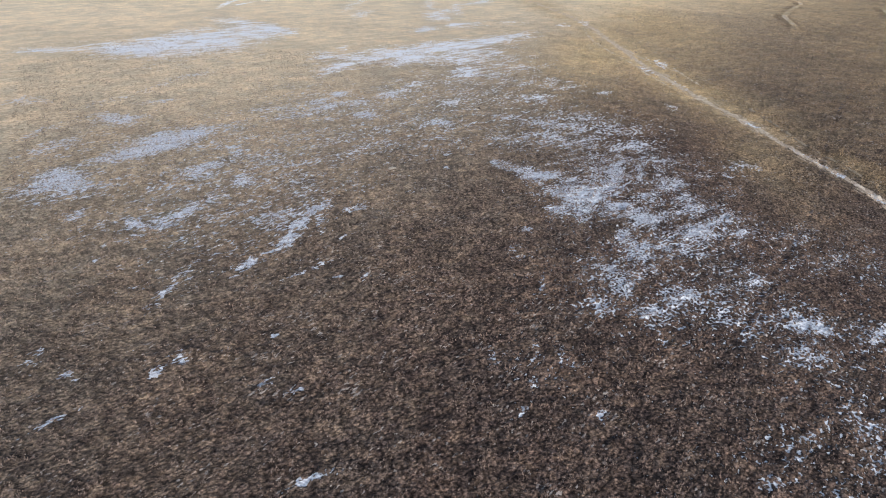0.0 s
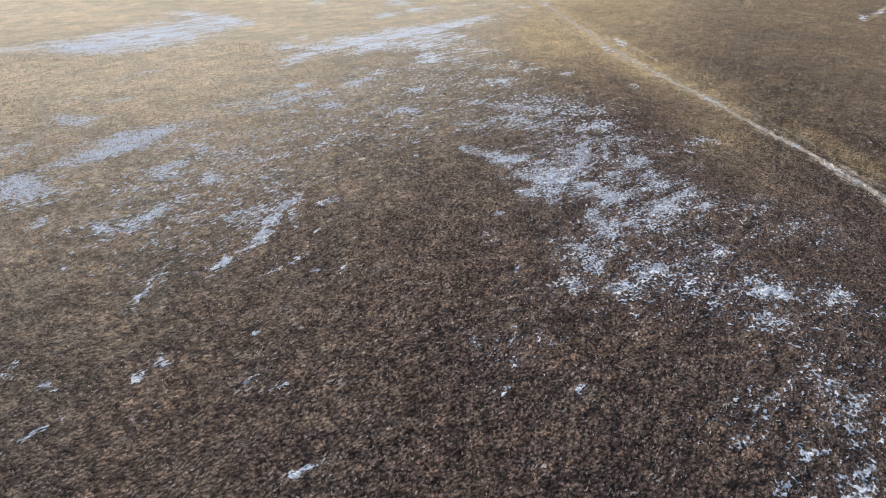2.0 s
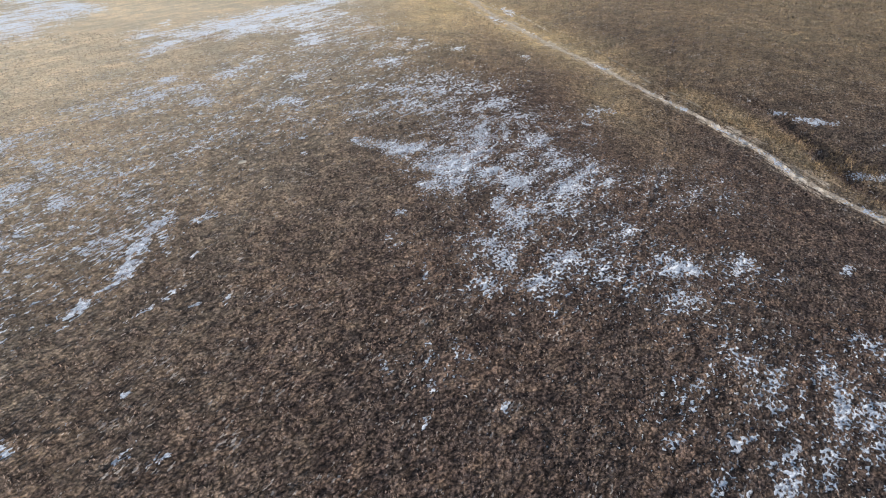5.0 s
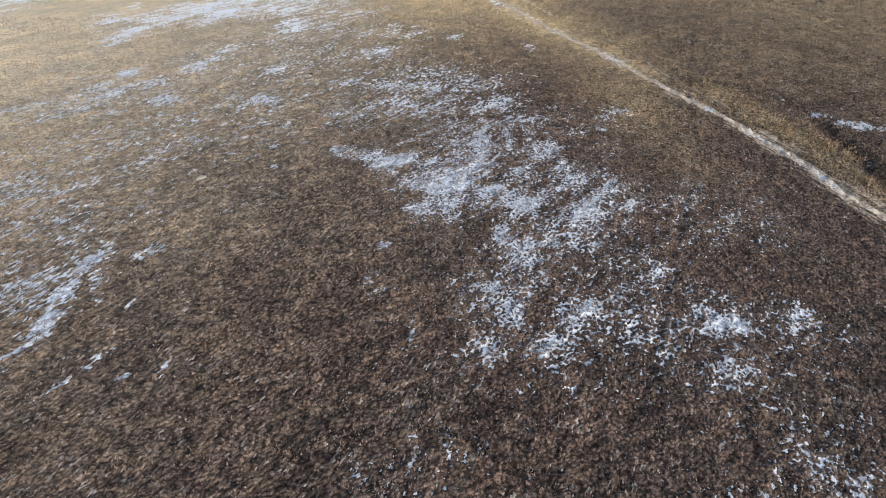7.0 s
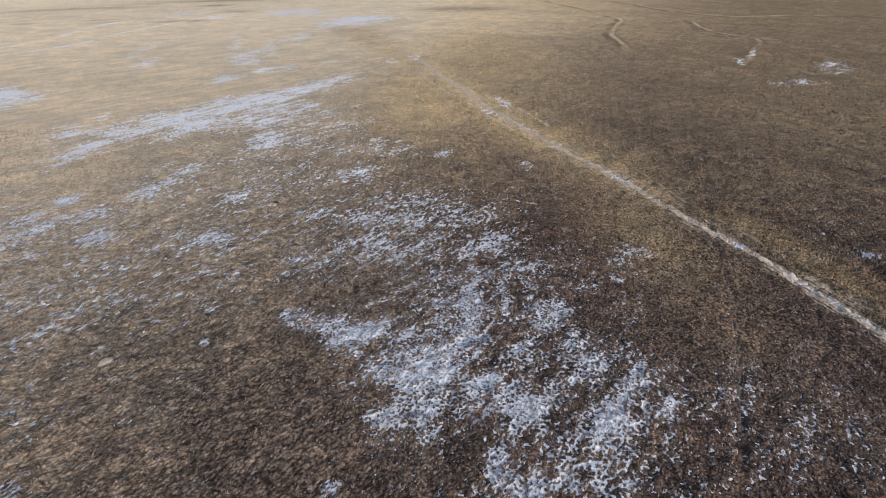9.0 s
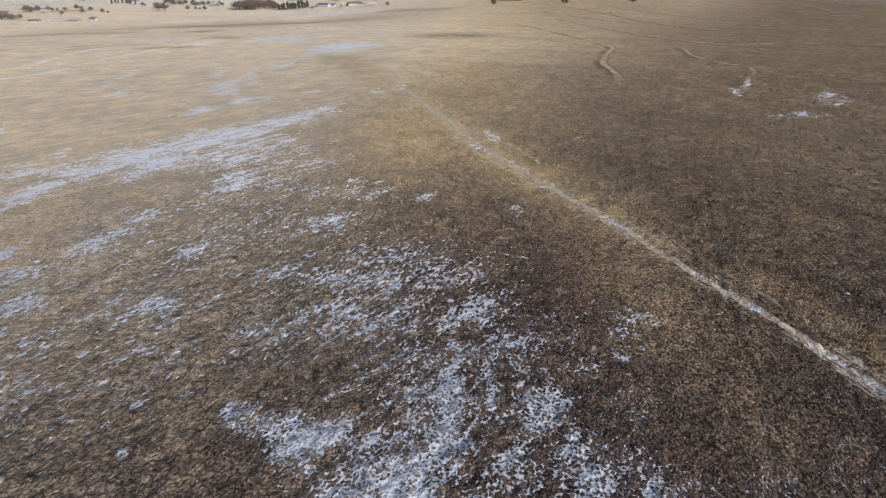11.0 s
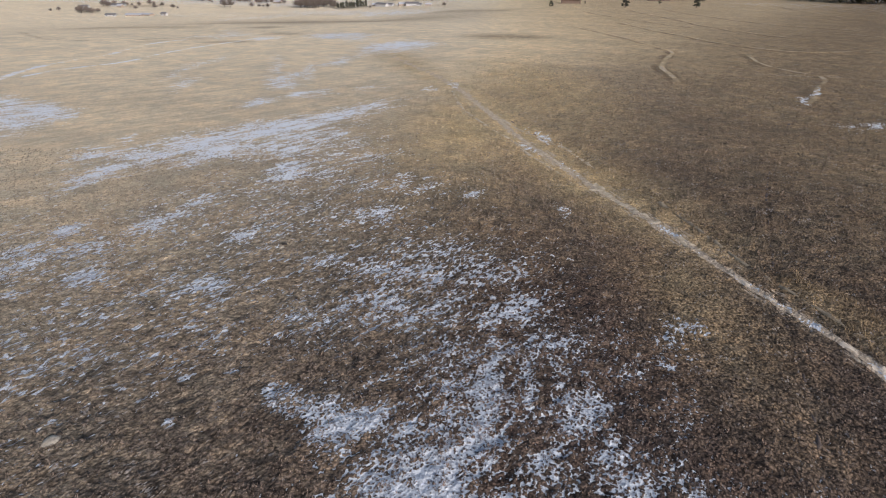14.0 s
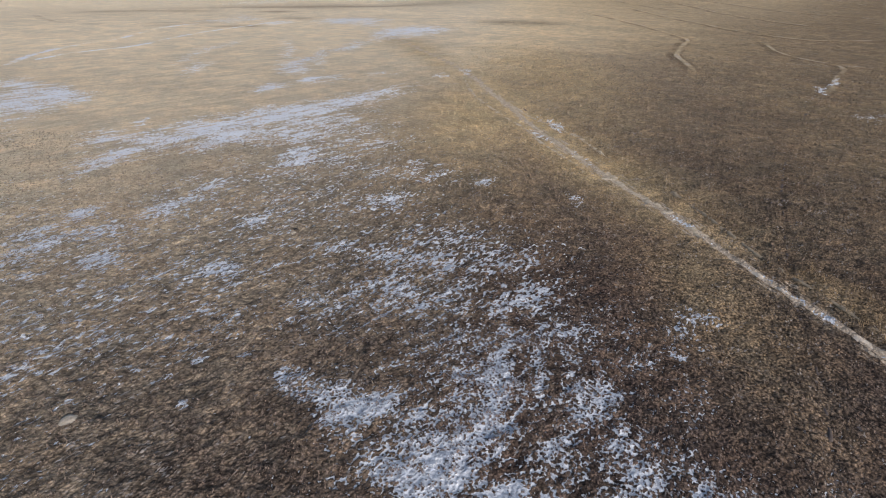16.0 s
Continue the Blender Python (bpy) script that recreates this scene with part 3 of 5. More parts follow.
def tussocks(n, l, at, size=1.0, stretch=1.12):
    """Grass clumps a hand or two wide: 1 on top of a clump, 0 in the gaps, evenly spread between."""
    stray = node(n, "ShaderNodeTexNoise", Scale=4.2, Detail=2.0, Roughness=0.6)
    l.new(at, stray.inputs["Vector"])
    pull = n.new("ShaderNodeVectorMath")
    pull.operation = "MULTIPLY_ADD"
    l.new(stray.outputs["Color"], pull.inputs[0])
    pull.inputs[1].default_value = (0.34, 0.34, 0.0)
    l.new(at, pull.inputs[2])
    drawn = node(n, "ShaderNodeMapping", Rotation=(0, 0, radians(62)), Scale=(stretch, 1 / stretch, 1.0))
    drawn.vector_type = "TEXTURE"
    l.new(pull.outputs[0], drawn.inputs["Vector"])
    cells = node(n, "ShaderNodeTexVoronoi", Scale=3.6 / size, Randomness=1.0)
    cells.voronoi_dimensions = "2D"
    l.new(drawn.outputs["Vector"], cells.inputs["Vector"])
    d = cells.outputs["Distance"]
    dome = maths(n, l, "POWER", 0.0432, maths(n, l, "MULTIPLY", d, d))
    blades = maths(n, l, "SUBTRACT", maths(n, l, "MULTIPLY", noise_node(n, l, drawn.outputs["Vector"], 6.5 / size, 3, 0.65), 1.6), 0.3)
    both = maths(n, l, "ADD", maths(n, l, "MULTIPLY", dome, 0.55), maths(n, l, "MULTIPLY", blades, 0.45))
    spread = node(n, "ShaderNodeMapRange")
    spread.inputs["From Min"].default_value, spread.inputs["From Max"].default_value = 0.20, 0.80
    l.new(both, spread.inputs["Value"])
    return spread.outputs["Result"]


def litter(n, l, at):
    """Matted litter: sunlit clump tops and shaded pits painted as a tint, and its relief."""
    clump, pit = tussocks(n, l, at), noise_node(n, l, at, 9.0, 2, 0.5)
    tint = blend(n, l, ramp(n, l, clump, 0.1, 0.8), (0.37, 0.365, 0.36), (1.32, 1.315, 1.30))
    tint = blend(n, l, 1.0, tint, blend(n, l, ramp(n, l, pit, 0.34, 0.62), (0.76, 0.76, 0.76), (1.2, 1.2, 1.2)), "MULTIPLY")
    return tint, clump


def ground_material():
    m, n, l, bsdf = material("prairie_ground")
    at = n.new("ShaderNodeTexCoord").outputs["Object"]
    fields = attribute(n, "fields").outputs["Color"]
    split = n.new("ShaderNodeSeparateColor")
    l.new(fields, split.inputs[0])
    straw, gold, snow = split.outputs[0], split.outputs[1], split.outputs[2]
    bare = attribute(n, "bare").outputs["Fac"]
    fine, mid, wide = noise_node(n, l, at, 5.0, 3, 0.7), noise_node(n, l, at, 0.9, 5, 0.65), noise_node(n, l, at, 0.09, 4)
    dark = blend(n, l, ramp(n, l, fine, 0.38, 0.62), (0.038, 0.0288, 0.0252), (0.120, 0.0915, 0.0785))
    dark = blend(n, l, ramp(n, l, mid, 0.35, 0.7), dark, blend(n, l, ramp(n, l, fine, 0.38, 0.62), (0.052, 0.0368, 0.0294), (0.162, 0.118, 0.091)))
    pale = blend(n, l, ramp(n, l, fine, 0.36, 0.66), (0.53, 0.468, 0.332), (0.72, 0.65, 0.478))
    pale = blend(n, l, ramp(n, l, wide, 0.4, 0.65), pale, (0.65, 0.574, 0.412))
    golden = blend(n, l, ramp(n, l, fine, 0.3, 0.7), (0.33, 0.268, 0.158), (0.64, 0.535, 0.335))
    colour = blend(n, l, ramp(n, l, maths(n, l, "ADD", straw, maths(n, l, "MULTIPLY", maths(n, l, "SUBTRACT", mid, 0.5), maths(n, l, "SUBTRACT", 0.5, maths(n, l, "MULTIPLY", straw, 0.3)))), -0.05, 1.05), dark, pale)
    # palest straw, carrying the painted haze of the far downs
    colour = blend(n, l, ramp(n, l, straw, 0.84, 1.0), colour, blend(n, l, ramp(n, l, fine, 0.36, 0.66), (0.60, 0.535, 0.386), (0.74, 0.675, 0.502)))
    colour = blend(n, l, gold, colour, golden)
    # broad drifts of redder and greyer litter
    drift = noise_node(n, l, at, 0.16, 5, 0.7)
    colour = blend(n, l, 1.0, colour, blend(n, l, ramp(n, l, drift, 0.34, 0.66), (0.86, 0.87, 0.88), (1.16, 1.09, 1.03)), "MULTIPLY")
    # this tint darkens the gaps between clumps, standing in for their shade
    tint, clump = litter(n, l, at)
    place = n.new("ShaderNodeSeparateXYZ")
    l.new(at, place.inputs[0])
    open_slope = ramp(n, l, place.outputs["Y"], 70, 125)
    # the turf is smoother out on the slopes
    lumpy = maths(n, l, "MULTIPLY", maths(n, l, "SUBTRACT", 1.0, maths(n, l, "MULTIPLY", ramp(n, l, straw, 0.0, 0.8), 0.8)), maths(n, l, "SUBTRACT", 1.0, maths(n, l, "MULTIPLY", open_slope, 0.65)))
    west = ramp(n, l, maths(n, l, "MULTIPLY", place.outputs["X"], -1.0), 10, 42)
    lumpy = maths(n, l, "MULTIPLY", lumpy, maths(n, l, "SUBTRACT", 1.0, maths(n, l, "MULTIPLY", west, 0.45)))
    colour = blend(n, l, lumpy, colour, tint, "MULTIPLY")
    lumps = noise_node(n, l, at, 1.7, 2, 0.6)
    colour = blend(n, l, maths(n, l, "MULTIPLY", maths(n, l, "SUBTRACT", 1.0, maths(n, l, "MULTIPLY", straw, 0.55)), maths(n, l, "SUBTRACT", 1.0, maths(n, l, "MULTIPLY", open_slope, 0.55))), colour, blend(n, l, ramp(n, l, lumps, 0.40, 0.58), (0.62, 0.62, 0.625), (1.27, 1.265, 1.25)), "MULTIPLY")
    tussock = noise_node(n, l, at, 0.42, 6, 0.75)
    colour = blend(n, l, maths(n, l, "SUBTRACT", 1.0, maths(n, l, "MULTIPLY", straw, 0.85)), colour, blend(n, l, ramp(n, l, tussock, 0.38, 0.62), (0.72, 0.72, 0.73), (1.25, 1.24, 1.22)), "MULTIPLY")
    laid = node(n, "ShaderNodeMapping", Rotation=(0, 0, radians(54)), Scale=(11.0, 1.9, 1.0))
    laid.vector_type = "TEXTURE"
    l.new(at, laid.inputs["Vector"])
    bands = noise_node(n, l, laid.outputs["Vector"], 1.0, 6, 0.72)
    colour = blend(n, l, 1.0, colour, blend(n, l, ramp(n, l, bands, 0.36, 0.64), (0.89, 0.89, 0.895), (1.09, 1.085, 1.075)), "MULTIPLY")
    swath = node(n, "ShaderNodeMapping", Rotation=(0, 0, radians(-14)), Scale=(150.0, 30.0, 1.0))
    swath.vector_type = "TEXTURE"
    l.new(at, swath.inputs["Vector"])
    broad = noise_node(n, l, swath.outputs["Vector"], 1.0, 7, 0.68)
    colour = blend(n, l, 1.0, colour, blend(n, l, ramp(n, l, broad, 0.36, 0.64), (0.94, 0.942, 0.945), (1.06, 1.056, 1.05)), "MULTIPLY")
    def drifted(length, breadth, turn, detail=3):
        m = node(n, "ShaderNodeMapping", Rotation=(0, 0, radians(turn)), Scale=(length, breadth, 1.0))
        m.vector_type = "TEXTURE"
        l.new(at, m.inputs["Vector"])
        return maths(n, l, "SUBTRACT", noise_node(n, l, m.outputs["Vector"], 1.0, detail, 0.62), 0.5)

    # redder litter over the eastern field
    east = maths(n, l, "MULTIPLY", ramp(n, l, place.outputs["Y"], 62, 105), ramp(n, l, place.outputs["X"], -30, 12))
    colour = blend(n, l, east, colour, (1.09, 1.045, 0.955), "MULTIPLY")
    # scraps of pale stalk lying about
    scraps = maths(n, l, "ADD", drifted(0.5, 0.24, 64, 2), maths(n, l, "MULTIPLY", drifted(3.0, 2.0, 20, 2), 0.5))
    colour = blend(n, l, maths(n, l, "MULTIPLY", ramp(n, l, scraps, 0.165, 0.20), 0.8), colour, (0.40, 0.368, 0.325))
    earth = blend(n, l, ramp(n, l, fine, 0.3, 0.7), (0.34, 0.285, 0.21), (0.62, 0.535, 0.415))
    # hoof-worn strands beside the path
    worn = node(n, "ShaderNodeMapping", Rotation=(0, 0, radians(110)), Scale=(2.8, 0.36, 1.0))
    worn.vector_type = "TEXTURE"
    l.new(at, worn.inputs["Vector"])
    strand = noise_node(n, l, worn.outputs["Vector"], 1.0, 4, 0.65)
    colour = blend(n, l, ramp(n, l, maths(n, l, "ADD", bare, maths(n, l, "MULTIPLY", maths(n, l, "SUBTRACT", strand, 0.5), 2.0)), 0.50, 0.66), colour, earth)
    # snow lies in the gaps between the clumps first, and over them where it is thick
    patchy = maths(n, l, "ADD", maths(n, l, "MULTIPLY", drifted(1.1, 0.6, 52), 4.2), maths(n, l, "MULTIPLY", drifted(5.0, 1.4, 50, 4), 3.4))
    patchy = maths(n, l, "ADD", patchy, maths(n, l, "MULTIPLY", drifted(16.0, 3.6, 49, 4), 2.4))
    # longer wind-drawn shreds on the open slope
    patchy = maths(n, l, "ADD", patchy, maths(n, l, "MULTIPLY", maths(n, l, "MULTIPLY", drifted(4.6, 1.5, 48, 2), 7.0), open_slope))
    sway = maths(n, l, "MULTIPLY", maths(n, l, "MULTIPLY", maths(n, l, "POWER", snow, 0.7), maths(n, l, "SUBTRACT", 1.2, snow)), patchy)
    share = maths(n, l, "ADD", maths(n, l, "POWER", snow, 0.86), sway)
    # on the smoother slopes the shreds are larger
    swept = maths(n, l, "MAXIMUM", ramp(n, l, place.outputs["Y"], 62, 95), maths(n, l, "MULTIPLY", ramp(n, l, maths(n, l, "MULTIPLY", place.outputs["X"], -1.0), 6, 28), 0.85))
    hollow = maths(n, l, "ADD", maths(n, l, "MULTIPLY", clump, maths(n, l, "SUBTRACT", 1.0, swept)), maths(n, l, "MULTIPLY", tussocks(n, l, at, 1.6, 1.55), swept))
    white = ramp(n, l, maths(n, l, "SUBTRACT", share, hollow), -0.02, 0.06)
    # lit tips and blue-grey shade painted into the snow by noise; paler far off
    old = noise_node(n, l, at, 4.5, 3, 0.7)
    near_snow = blend(n, l, ramp(n, l, old, 0.36, 0.62), (0.40, 0.442, 0.48), (0.68, 0.735, 0.775))
    far_snow = blend(n, l, ramp(n, l, old, 0.36, 0.62), (0.74, 0.785, 0.81), (0.90, 0.945, 0.95))
    colour = blend(n, l, white, colour, blend(n, l, open_slope, near_snow, far_snow))
    l.new(colour, bsdf.inputs["Base Color"])
    bsdf.inputs["Roughness"].default_value = 0.9
    bsdf.inputs["Specular IOR Level"].default_value = 0.14
    relief = maths(n, l, "ADD", maths(n, l, "MULTIPLY", fine, 0.3), maths(n, l, "ADD", maths(n, l, "MULTIPLY", mid, 0.4), maths(n, l, "MULTIPLY", clump, 0.55)))
    bump(n, l, bsdf, maths(n, l, "MULTIPLY", relief, maths(n, l, "SUBTRACT", 1.0, maths(n, l, "MULTIPLY", white, 0.5))), 1.0, 0.26)
    l.new(maths(n, l, "MULTIPLY", maths(n, l, "SUBTRACT", 1.0, white), 0.3), bsdf.inputs["Diffuse Roughness"])
    return m


def grass_material(name, low, high, clumps):
    m, n, l, bsdf = material(name)
    tone = attribute(n, "tone").outputs["Color"]
    geo = n.new("ShaderNodeNewGeometry").outputs["Random Per Island"]
    colour = blend(n, l, 1.0, tone, blend(n, l, geo, (low, low, low), (high, high * 0.99, high * 0.975)), "MULTIPLY")
    # blades take the same painted shade of the gaps as the ground
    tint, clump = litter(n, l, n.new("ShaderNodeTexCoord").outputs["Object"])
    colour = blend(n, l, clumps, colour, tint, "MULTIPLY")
    bsdf.inputs["Diffuse Roughness"].default_value = 0.3
    l.new(colour, bsdf.inputs["Base Color"])
    bsdf.inputs["Roughness"].default_value = 0.75
    bsdf.inputs["Specular IOR Level"].default_value = 0.2
    return m


def snow_material():
    m, n, l, bsdf = material("old_snow")
    at = n.new("ShaderNodeTexCoord").outputs["Object"]
    f = noise_node(n, l, at, 9, 5, 0.7)
    l.new(blend(n, l, ramp(n, l, f, 0.3, 0.75), (0.52, 0.57, 0.65), (0.72, 0.78, 0.87)), bsdf.inputs["Base Color"])
    bsdf.inputs["Roughness"].default_value = 0.65
    bump(n, l, bsdf, f, 0.5, 0.03)
    return m


def plain_material(name, low, high, scale, rough=0.8, relief=0.3, depth=0.03):
    m, n, l, bsdf = material(name)
    at = n.new("ShaderNodeTexCoord").outputs["Object"]
    f = noise_node(n, l, at, scale, 5, 0.65)
    g = noise_node(n, l, at, scale * 0.18, 3, 0.6)
    c = blend(n, l, ramp(n, l, f, 0.3, 0.72), low, high)
    c = blend(n, l, maths(n, l, "MULTIPLY", ramp(n, l, g, 0.45, 0.7), 0.5), c, tuple((a + b) * 0.42 for a, b in zip(low, high)))
    l.new(c, bsdf.inputs["Base Color"])
    bsdf.inputs["Roughness"].default_value = rough
    bump(n, l, bsdf, f, relief, depth)
    return m


GROUND, SNOWY = ground_material(), snow_material()
GRASS = grass_material("dry_grass", 0.76, 1.22, 1.0)
STRAW = grass_material("cured_straw", 0.84, 1.16, 0.45)
EARTH = plain_material("trodden_earth", (0.48, 0.405, 0.30), (0.86, 0.775, 0.63), 5.5)


def frost_earth():
    """Old snow caught in the hoof marks of the path."""
    n, l = EARTH.node_tree.nodes, EARTH.node_tree.links
    bsdf = n["Principled BSDF"]
    at = n.new("ShaderNodeTexCoord").outputs["Object"]
    flake = maths(n, l, "ADD", maths(n, l, "MULTIPLY", noise_node(n, l, at, 0.35, 3), 0.5), maths(n, l, "MULTIPLY", noise_node(n, l, at, 3.0, 5, 0.75), 0.5))
    under = bsdf.inputs["Base Color"].links[0].from_socket
    l.new(blend(n, l, ramp(n, l, flake, 0.59, 0.68), under, (0.70, 0.73, 0.76)), bsdf.inputs["Base Color"])


frost_earth()
SPOIL = plain_material("burrow_spoil", (0.34, 0.295, 0.22), (0.60, 0.54, 0.43), 6)
HOLE = plain_material("burrow_dark", (0.02, 0.016, 0.013), (0.05, 0.04, 0.03), 8)
DUNG = plain_material("dried_dung", (0.018, 0.014, 0.011), (0.05, 0.04, 0.03), 14)
STONE = plain_material("field_stone", (0.26, 0.24, 0.22), (0.44, 0.42, 0.39), 7)
BARK = plain_material("bark", (0.07, 0.05, 0.038), (0.16, 0.12, 0.09), 3)
NEEDLES = plain_material("pine_needles", (0.024, 0.027, 0.016), (0.062, 0.064, 0.037), 1.5)
TWIGS = plain_material("bare_twigs", (0.10, 0.082, 0.068), (0.22, 0.185, 0.155), 1.5)
WHITE_WALL = plain_material("white_siding", (0.40, 0.40, 0.39), (0.54, 0.535, 0.52), 1.0)
TAN_WALL = plain_material("tan_siding", (0.30, 0.25, 0.19), (0.42, 0.35, 0.27), 1.0)
BROWN_WALL = plain_material("weathered_boards", (0.09, 0.065, 0.05), (0.19, 0.14, 0.105), 1.5)
GREY_ROOF = plain_material("grey_shingles", (0.10, 0.10, 0.105), (0.22, 0.215, 0.21), 1.0)
WHITE_ROOF = plain_material("snowy_metal_roof", (0.38, 0.39, 0.41), (0.54, 0.55, 0.57), 0.8, 0.5)
DARK_GLASS = plain_material("dark_window", (0.03, 0.033, 0.04), (0.06, 0.065, 0.075), 1.0, 0.15, 0.0)


# ---------------------------------------------------------------- mesh helpers
def raw_mesh(name, verts, faces, mat, smooth_shade=False):
    """A mesh from arrays; faces all of one size."""
    me = bpy.data.meshes.new(name)
    verts, faces = np.asarray(verts, np.float32), np.asarray(faces, np.int32)
    k = faces.shape[1]
    me.vertices.add(len(verts))
    me.vertices.foreach_set("co", verts.ravel())
    me.loops.add(faces.size)
    me.loops.foreach_set("vertex_index", faces.ravel())
    me.polygons.add(len(faces))
    me.polygons.foreach_set("loop_start", np.arange(0, faces.size, k, dtype=np.int32))
    me.polygons.foreach_set("loop_total", np.full(len(faces), k, np.int32))
    me.polygons.foreach_set("use_smooth", np.full(len(faces), smooth_shade))
    me.materials.append(mat)
    me.update(calc_edges=True)
    return me


def colour_layer(me, name, rgb):
    layer = me.color_attributes.new(name, "FLOAT_COLOR", "POINT")
    layer.data.foreach_set("color", np.concatenate([rgb, np.ones((len(rgb), 1))], 1).astype(np.float32).ravel())


def part(name, bm, mat, parent, label=""):
    me = bpy.data.meshes.new(name)
    bm.to_mesh(me)
    bm.free()
    me.materials.append(mat)
    ob = new(name, me)
    ob.parent = parent
    return tagged(ob, label)


def box(bm, x0, y0, z0, x1, y1, z1, bevel=0.0):
    made = bmesh.ops.create_cube(bm, size=1.0, matrix=Matrix.Translation(((x0 + x1) / 2, (y0 + y1) / 2, (z0 + z1) / 2))
                                 @ Matrix.Diagonal((x1 - x0, y1 - y0, z1 - z0, 1)))
    if bevel:
        edges = list({e for v in made["verts"] for e in v.link_edges})
        bmesh.ops.bevel(bm, geom=edges, offset=bevel, segments=1, affect="EDGES")
    return made["verts"]


# ---------------------------------------------------------------- the ground
def steps(fine_from, fine_to, fine, reach, growth_down, growth_up, cap=90.0):
    """Grid lines: even between two values, then ever wider out to the reach on both sides."""
    inner = list(np.arange(fine_from, fine_to + fine / 2, fine))
    up, s = [inner[-1]], fine
    while up[-1] < reach:
        s = min(s * growth_up, cap)
        up.append(up[-1] + s)
    down, s = [inner[0]], fine
    while down[-1] > -reach:
        s = min(s * growth_down, cap)
        down.append(down[-1] - s)
    return np.array(down[:0:-1] + inner + up[1:])


def build_ground():
    xs = steps(-30, 32, 0.17, 4700, 1.035, 1.035)
    ys = steps(22, 100, 0.17, 4700, 1.08, 1.033)
    gx, gy = np.meshgrid(xs, ys)
    x, y = gx.ravel(), gy.ravel()
    verts = np.stack([x, y, height(x, y)], 1)
    nx, ny = len(xs), len(ys)
    i = (np.arange(ny - 1)[:, None] * nx + np.arange(nx - 1)[None, :]).ravel()
    me = raw_mesh("ground", verts, np.stack([i, i + 1, i + 1 + nx, i + nx], 1), GROUND, True)
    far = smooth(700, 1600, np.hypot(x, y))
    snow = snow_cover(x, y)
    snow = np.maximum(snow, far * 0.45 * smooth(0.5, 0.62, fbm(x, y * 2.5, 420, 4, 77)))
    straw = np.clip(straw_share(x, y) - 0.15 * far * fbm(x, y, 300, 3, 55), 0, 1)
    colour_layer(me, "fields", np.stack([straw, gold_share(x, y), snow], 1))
    layer = me.attributes.new("bare", "FLOAT", "POINT")
    layer.data.foreach_set("value", bare_share(x, y).astype(np.float32))
    tagged(new("ground", me), "brown and straw-coloured dry prairie with thin snow", "ground", kind="structure")


build_ground()


def resample(line, step):
    """A rounded course through the points of a broken line."""
    p = [Vector((*q, 0)) for q in line]
    p = [p[0] * 2 - p[1]] + p + [p[-1] * 2 - p[-2]]
    out = []
    for a, b, c, d in zip(p[:-3], p[1:-2], p[2:-1], p[3:]):
        n = max(2, int((c - b).length / step))
        for k in range(n):
            t = k / n
            out.append(0.5 * (2 * b + (c - a) * t + (2 * a - 5 * b + 4 * c - d) * t * t + (3 * b - a - 3 * c + d) * t ** 3))
    return np.array([(v.x, v.y) for v in out])


def strip(name, line, step, profile, mat, label, category, wobble=0.3, lift=0.0, taper=0.0, ragged=0.0, wander=0.0, rough=0.0):
    """A band along a course; profile: offsets across and heights over the ground."""
    c = resample(line, step)
    along = np.gradient(c, axis=0)
    across = np.stack([along[:, 1], -along[:, 0]], 1) / np.maximum(np.hypot(*along.T), 1e-6)[:, None]
    c = c + across * (wander * (fbm(c[:, 0], c[:, 1], 34, 3, 11) - 0.5))[:, None]
    n, rows = len(profile), []
    run = np.linspace(0, 1, len(c)) * len(c) * step
    loose = 1 + ragged * 2 * (fbm(c[:, 0], c[:, 1], 5, 3, 19) - 0.5)
    fade = np.minimum(1, np.minimum(run, run[-1] - run) / max(taper, 1e-6))
    size = max(abs(p[0]) for p in profile)
    for k, (o, h) in enumerate(profile):
        w = 1 + wobble * 2 * (fbm(c[:, 0] + 50 * k, c[:, 1], 1.6 * size, 3, 9 + k) - 0.5)
        q = c + across * (o * w * loose * (0.06 + 0.94 * fade))[:, None]
        rows.append(np.stack([q[:, 0], q[:, 1], height(q[:, 0], q[:, 1]) + h * (fade if h > 0 else 1.0) - 0.12 * (1 - fade) + lift + rough * (fbm(q[:, 0], q[:, 1], 0.9, 3, 66) - 0.5)], 1))
    verts = np.stack(rows, 1).reshape(-1, 3)
    i = (np.arange(len(c) - 1)[:, None] * n + np.arange(n - 1)[None, :]).ravel()
    me = raw_mesh(name, verts, np.stack([i, i + 1, i + 1 + n, i + n], 1), mat, True)
    return tagged(new(name, me), label, category, kind="structure")


PATH_PROFILE = ((-0.8, -0.25), (-0.55, -0.14), (-0.34, -0.07), (-0.15, -0.03), (0.02, -0.02), (0.2, -0.03), (0.4, -0.07), (0.62, -0.14), (0.9, -0.25))
strip("dirt_path", TRAIL[5:], 0.22, PATH_PROFILE, EARTH, "pale trodden cattle path through dry grass", "path", 0.7, ragged=1.1, rough=0.42, taper=9.0)
SIDE = ((-0.5, -0.10), (-0.28, 0.03), (0, 0.02), (0.28, 0.03), (0.5, -0.10))
WORN = plain_material("worn_sod", (0.36, 0.295, 0.195), (0.72, 0.62, 0.45), 1.4)
MATTED = plain_material("matted_grass", (0.20, 0.162, 0.105), (0.40, 0.335, 0.225), 1.8)
strip("dirt_path", TRAIL[3:10], 0.4, [(o * 1.7, h - 0.02) for o, h in SIDE], WORN, "broad pale worn margin of the cattle path", "path", 0.9, 0.0, 8.0, 1.2, 0.0, 0.36)
strip("dirt_path", TRAIL[:8], 0.5, SIDE, WORN, "worn path along a golden grass ridge", "path", 0.8, 0.0, 8.0, 0.9, 0.0, 0.3)
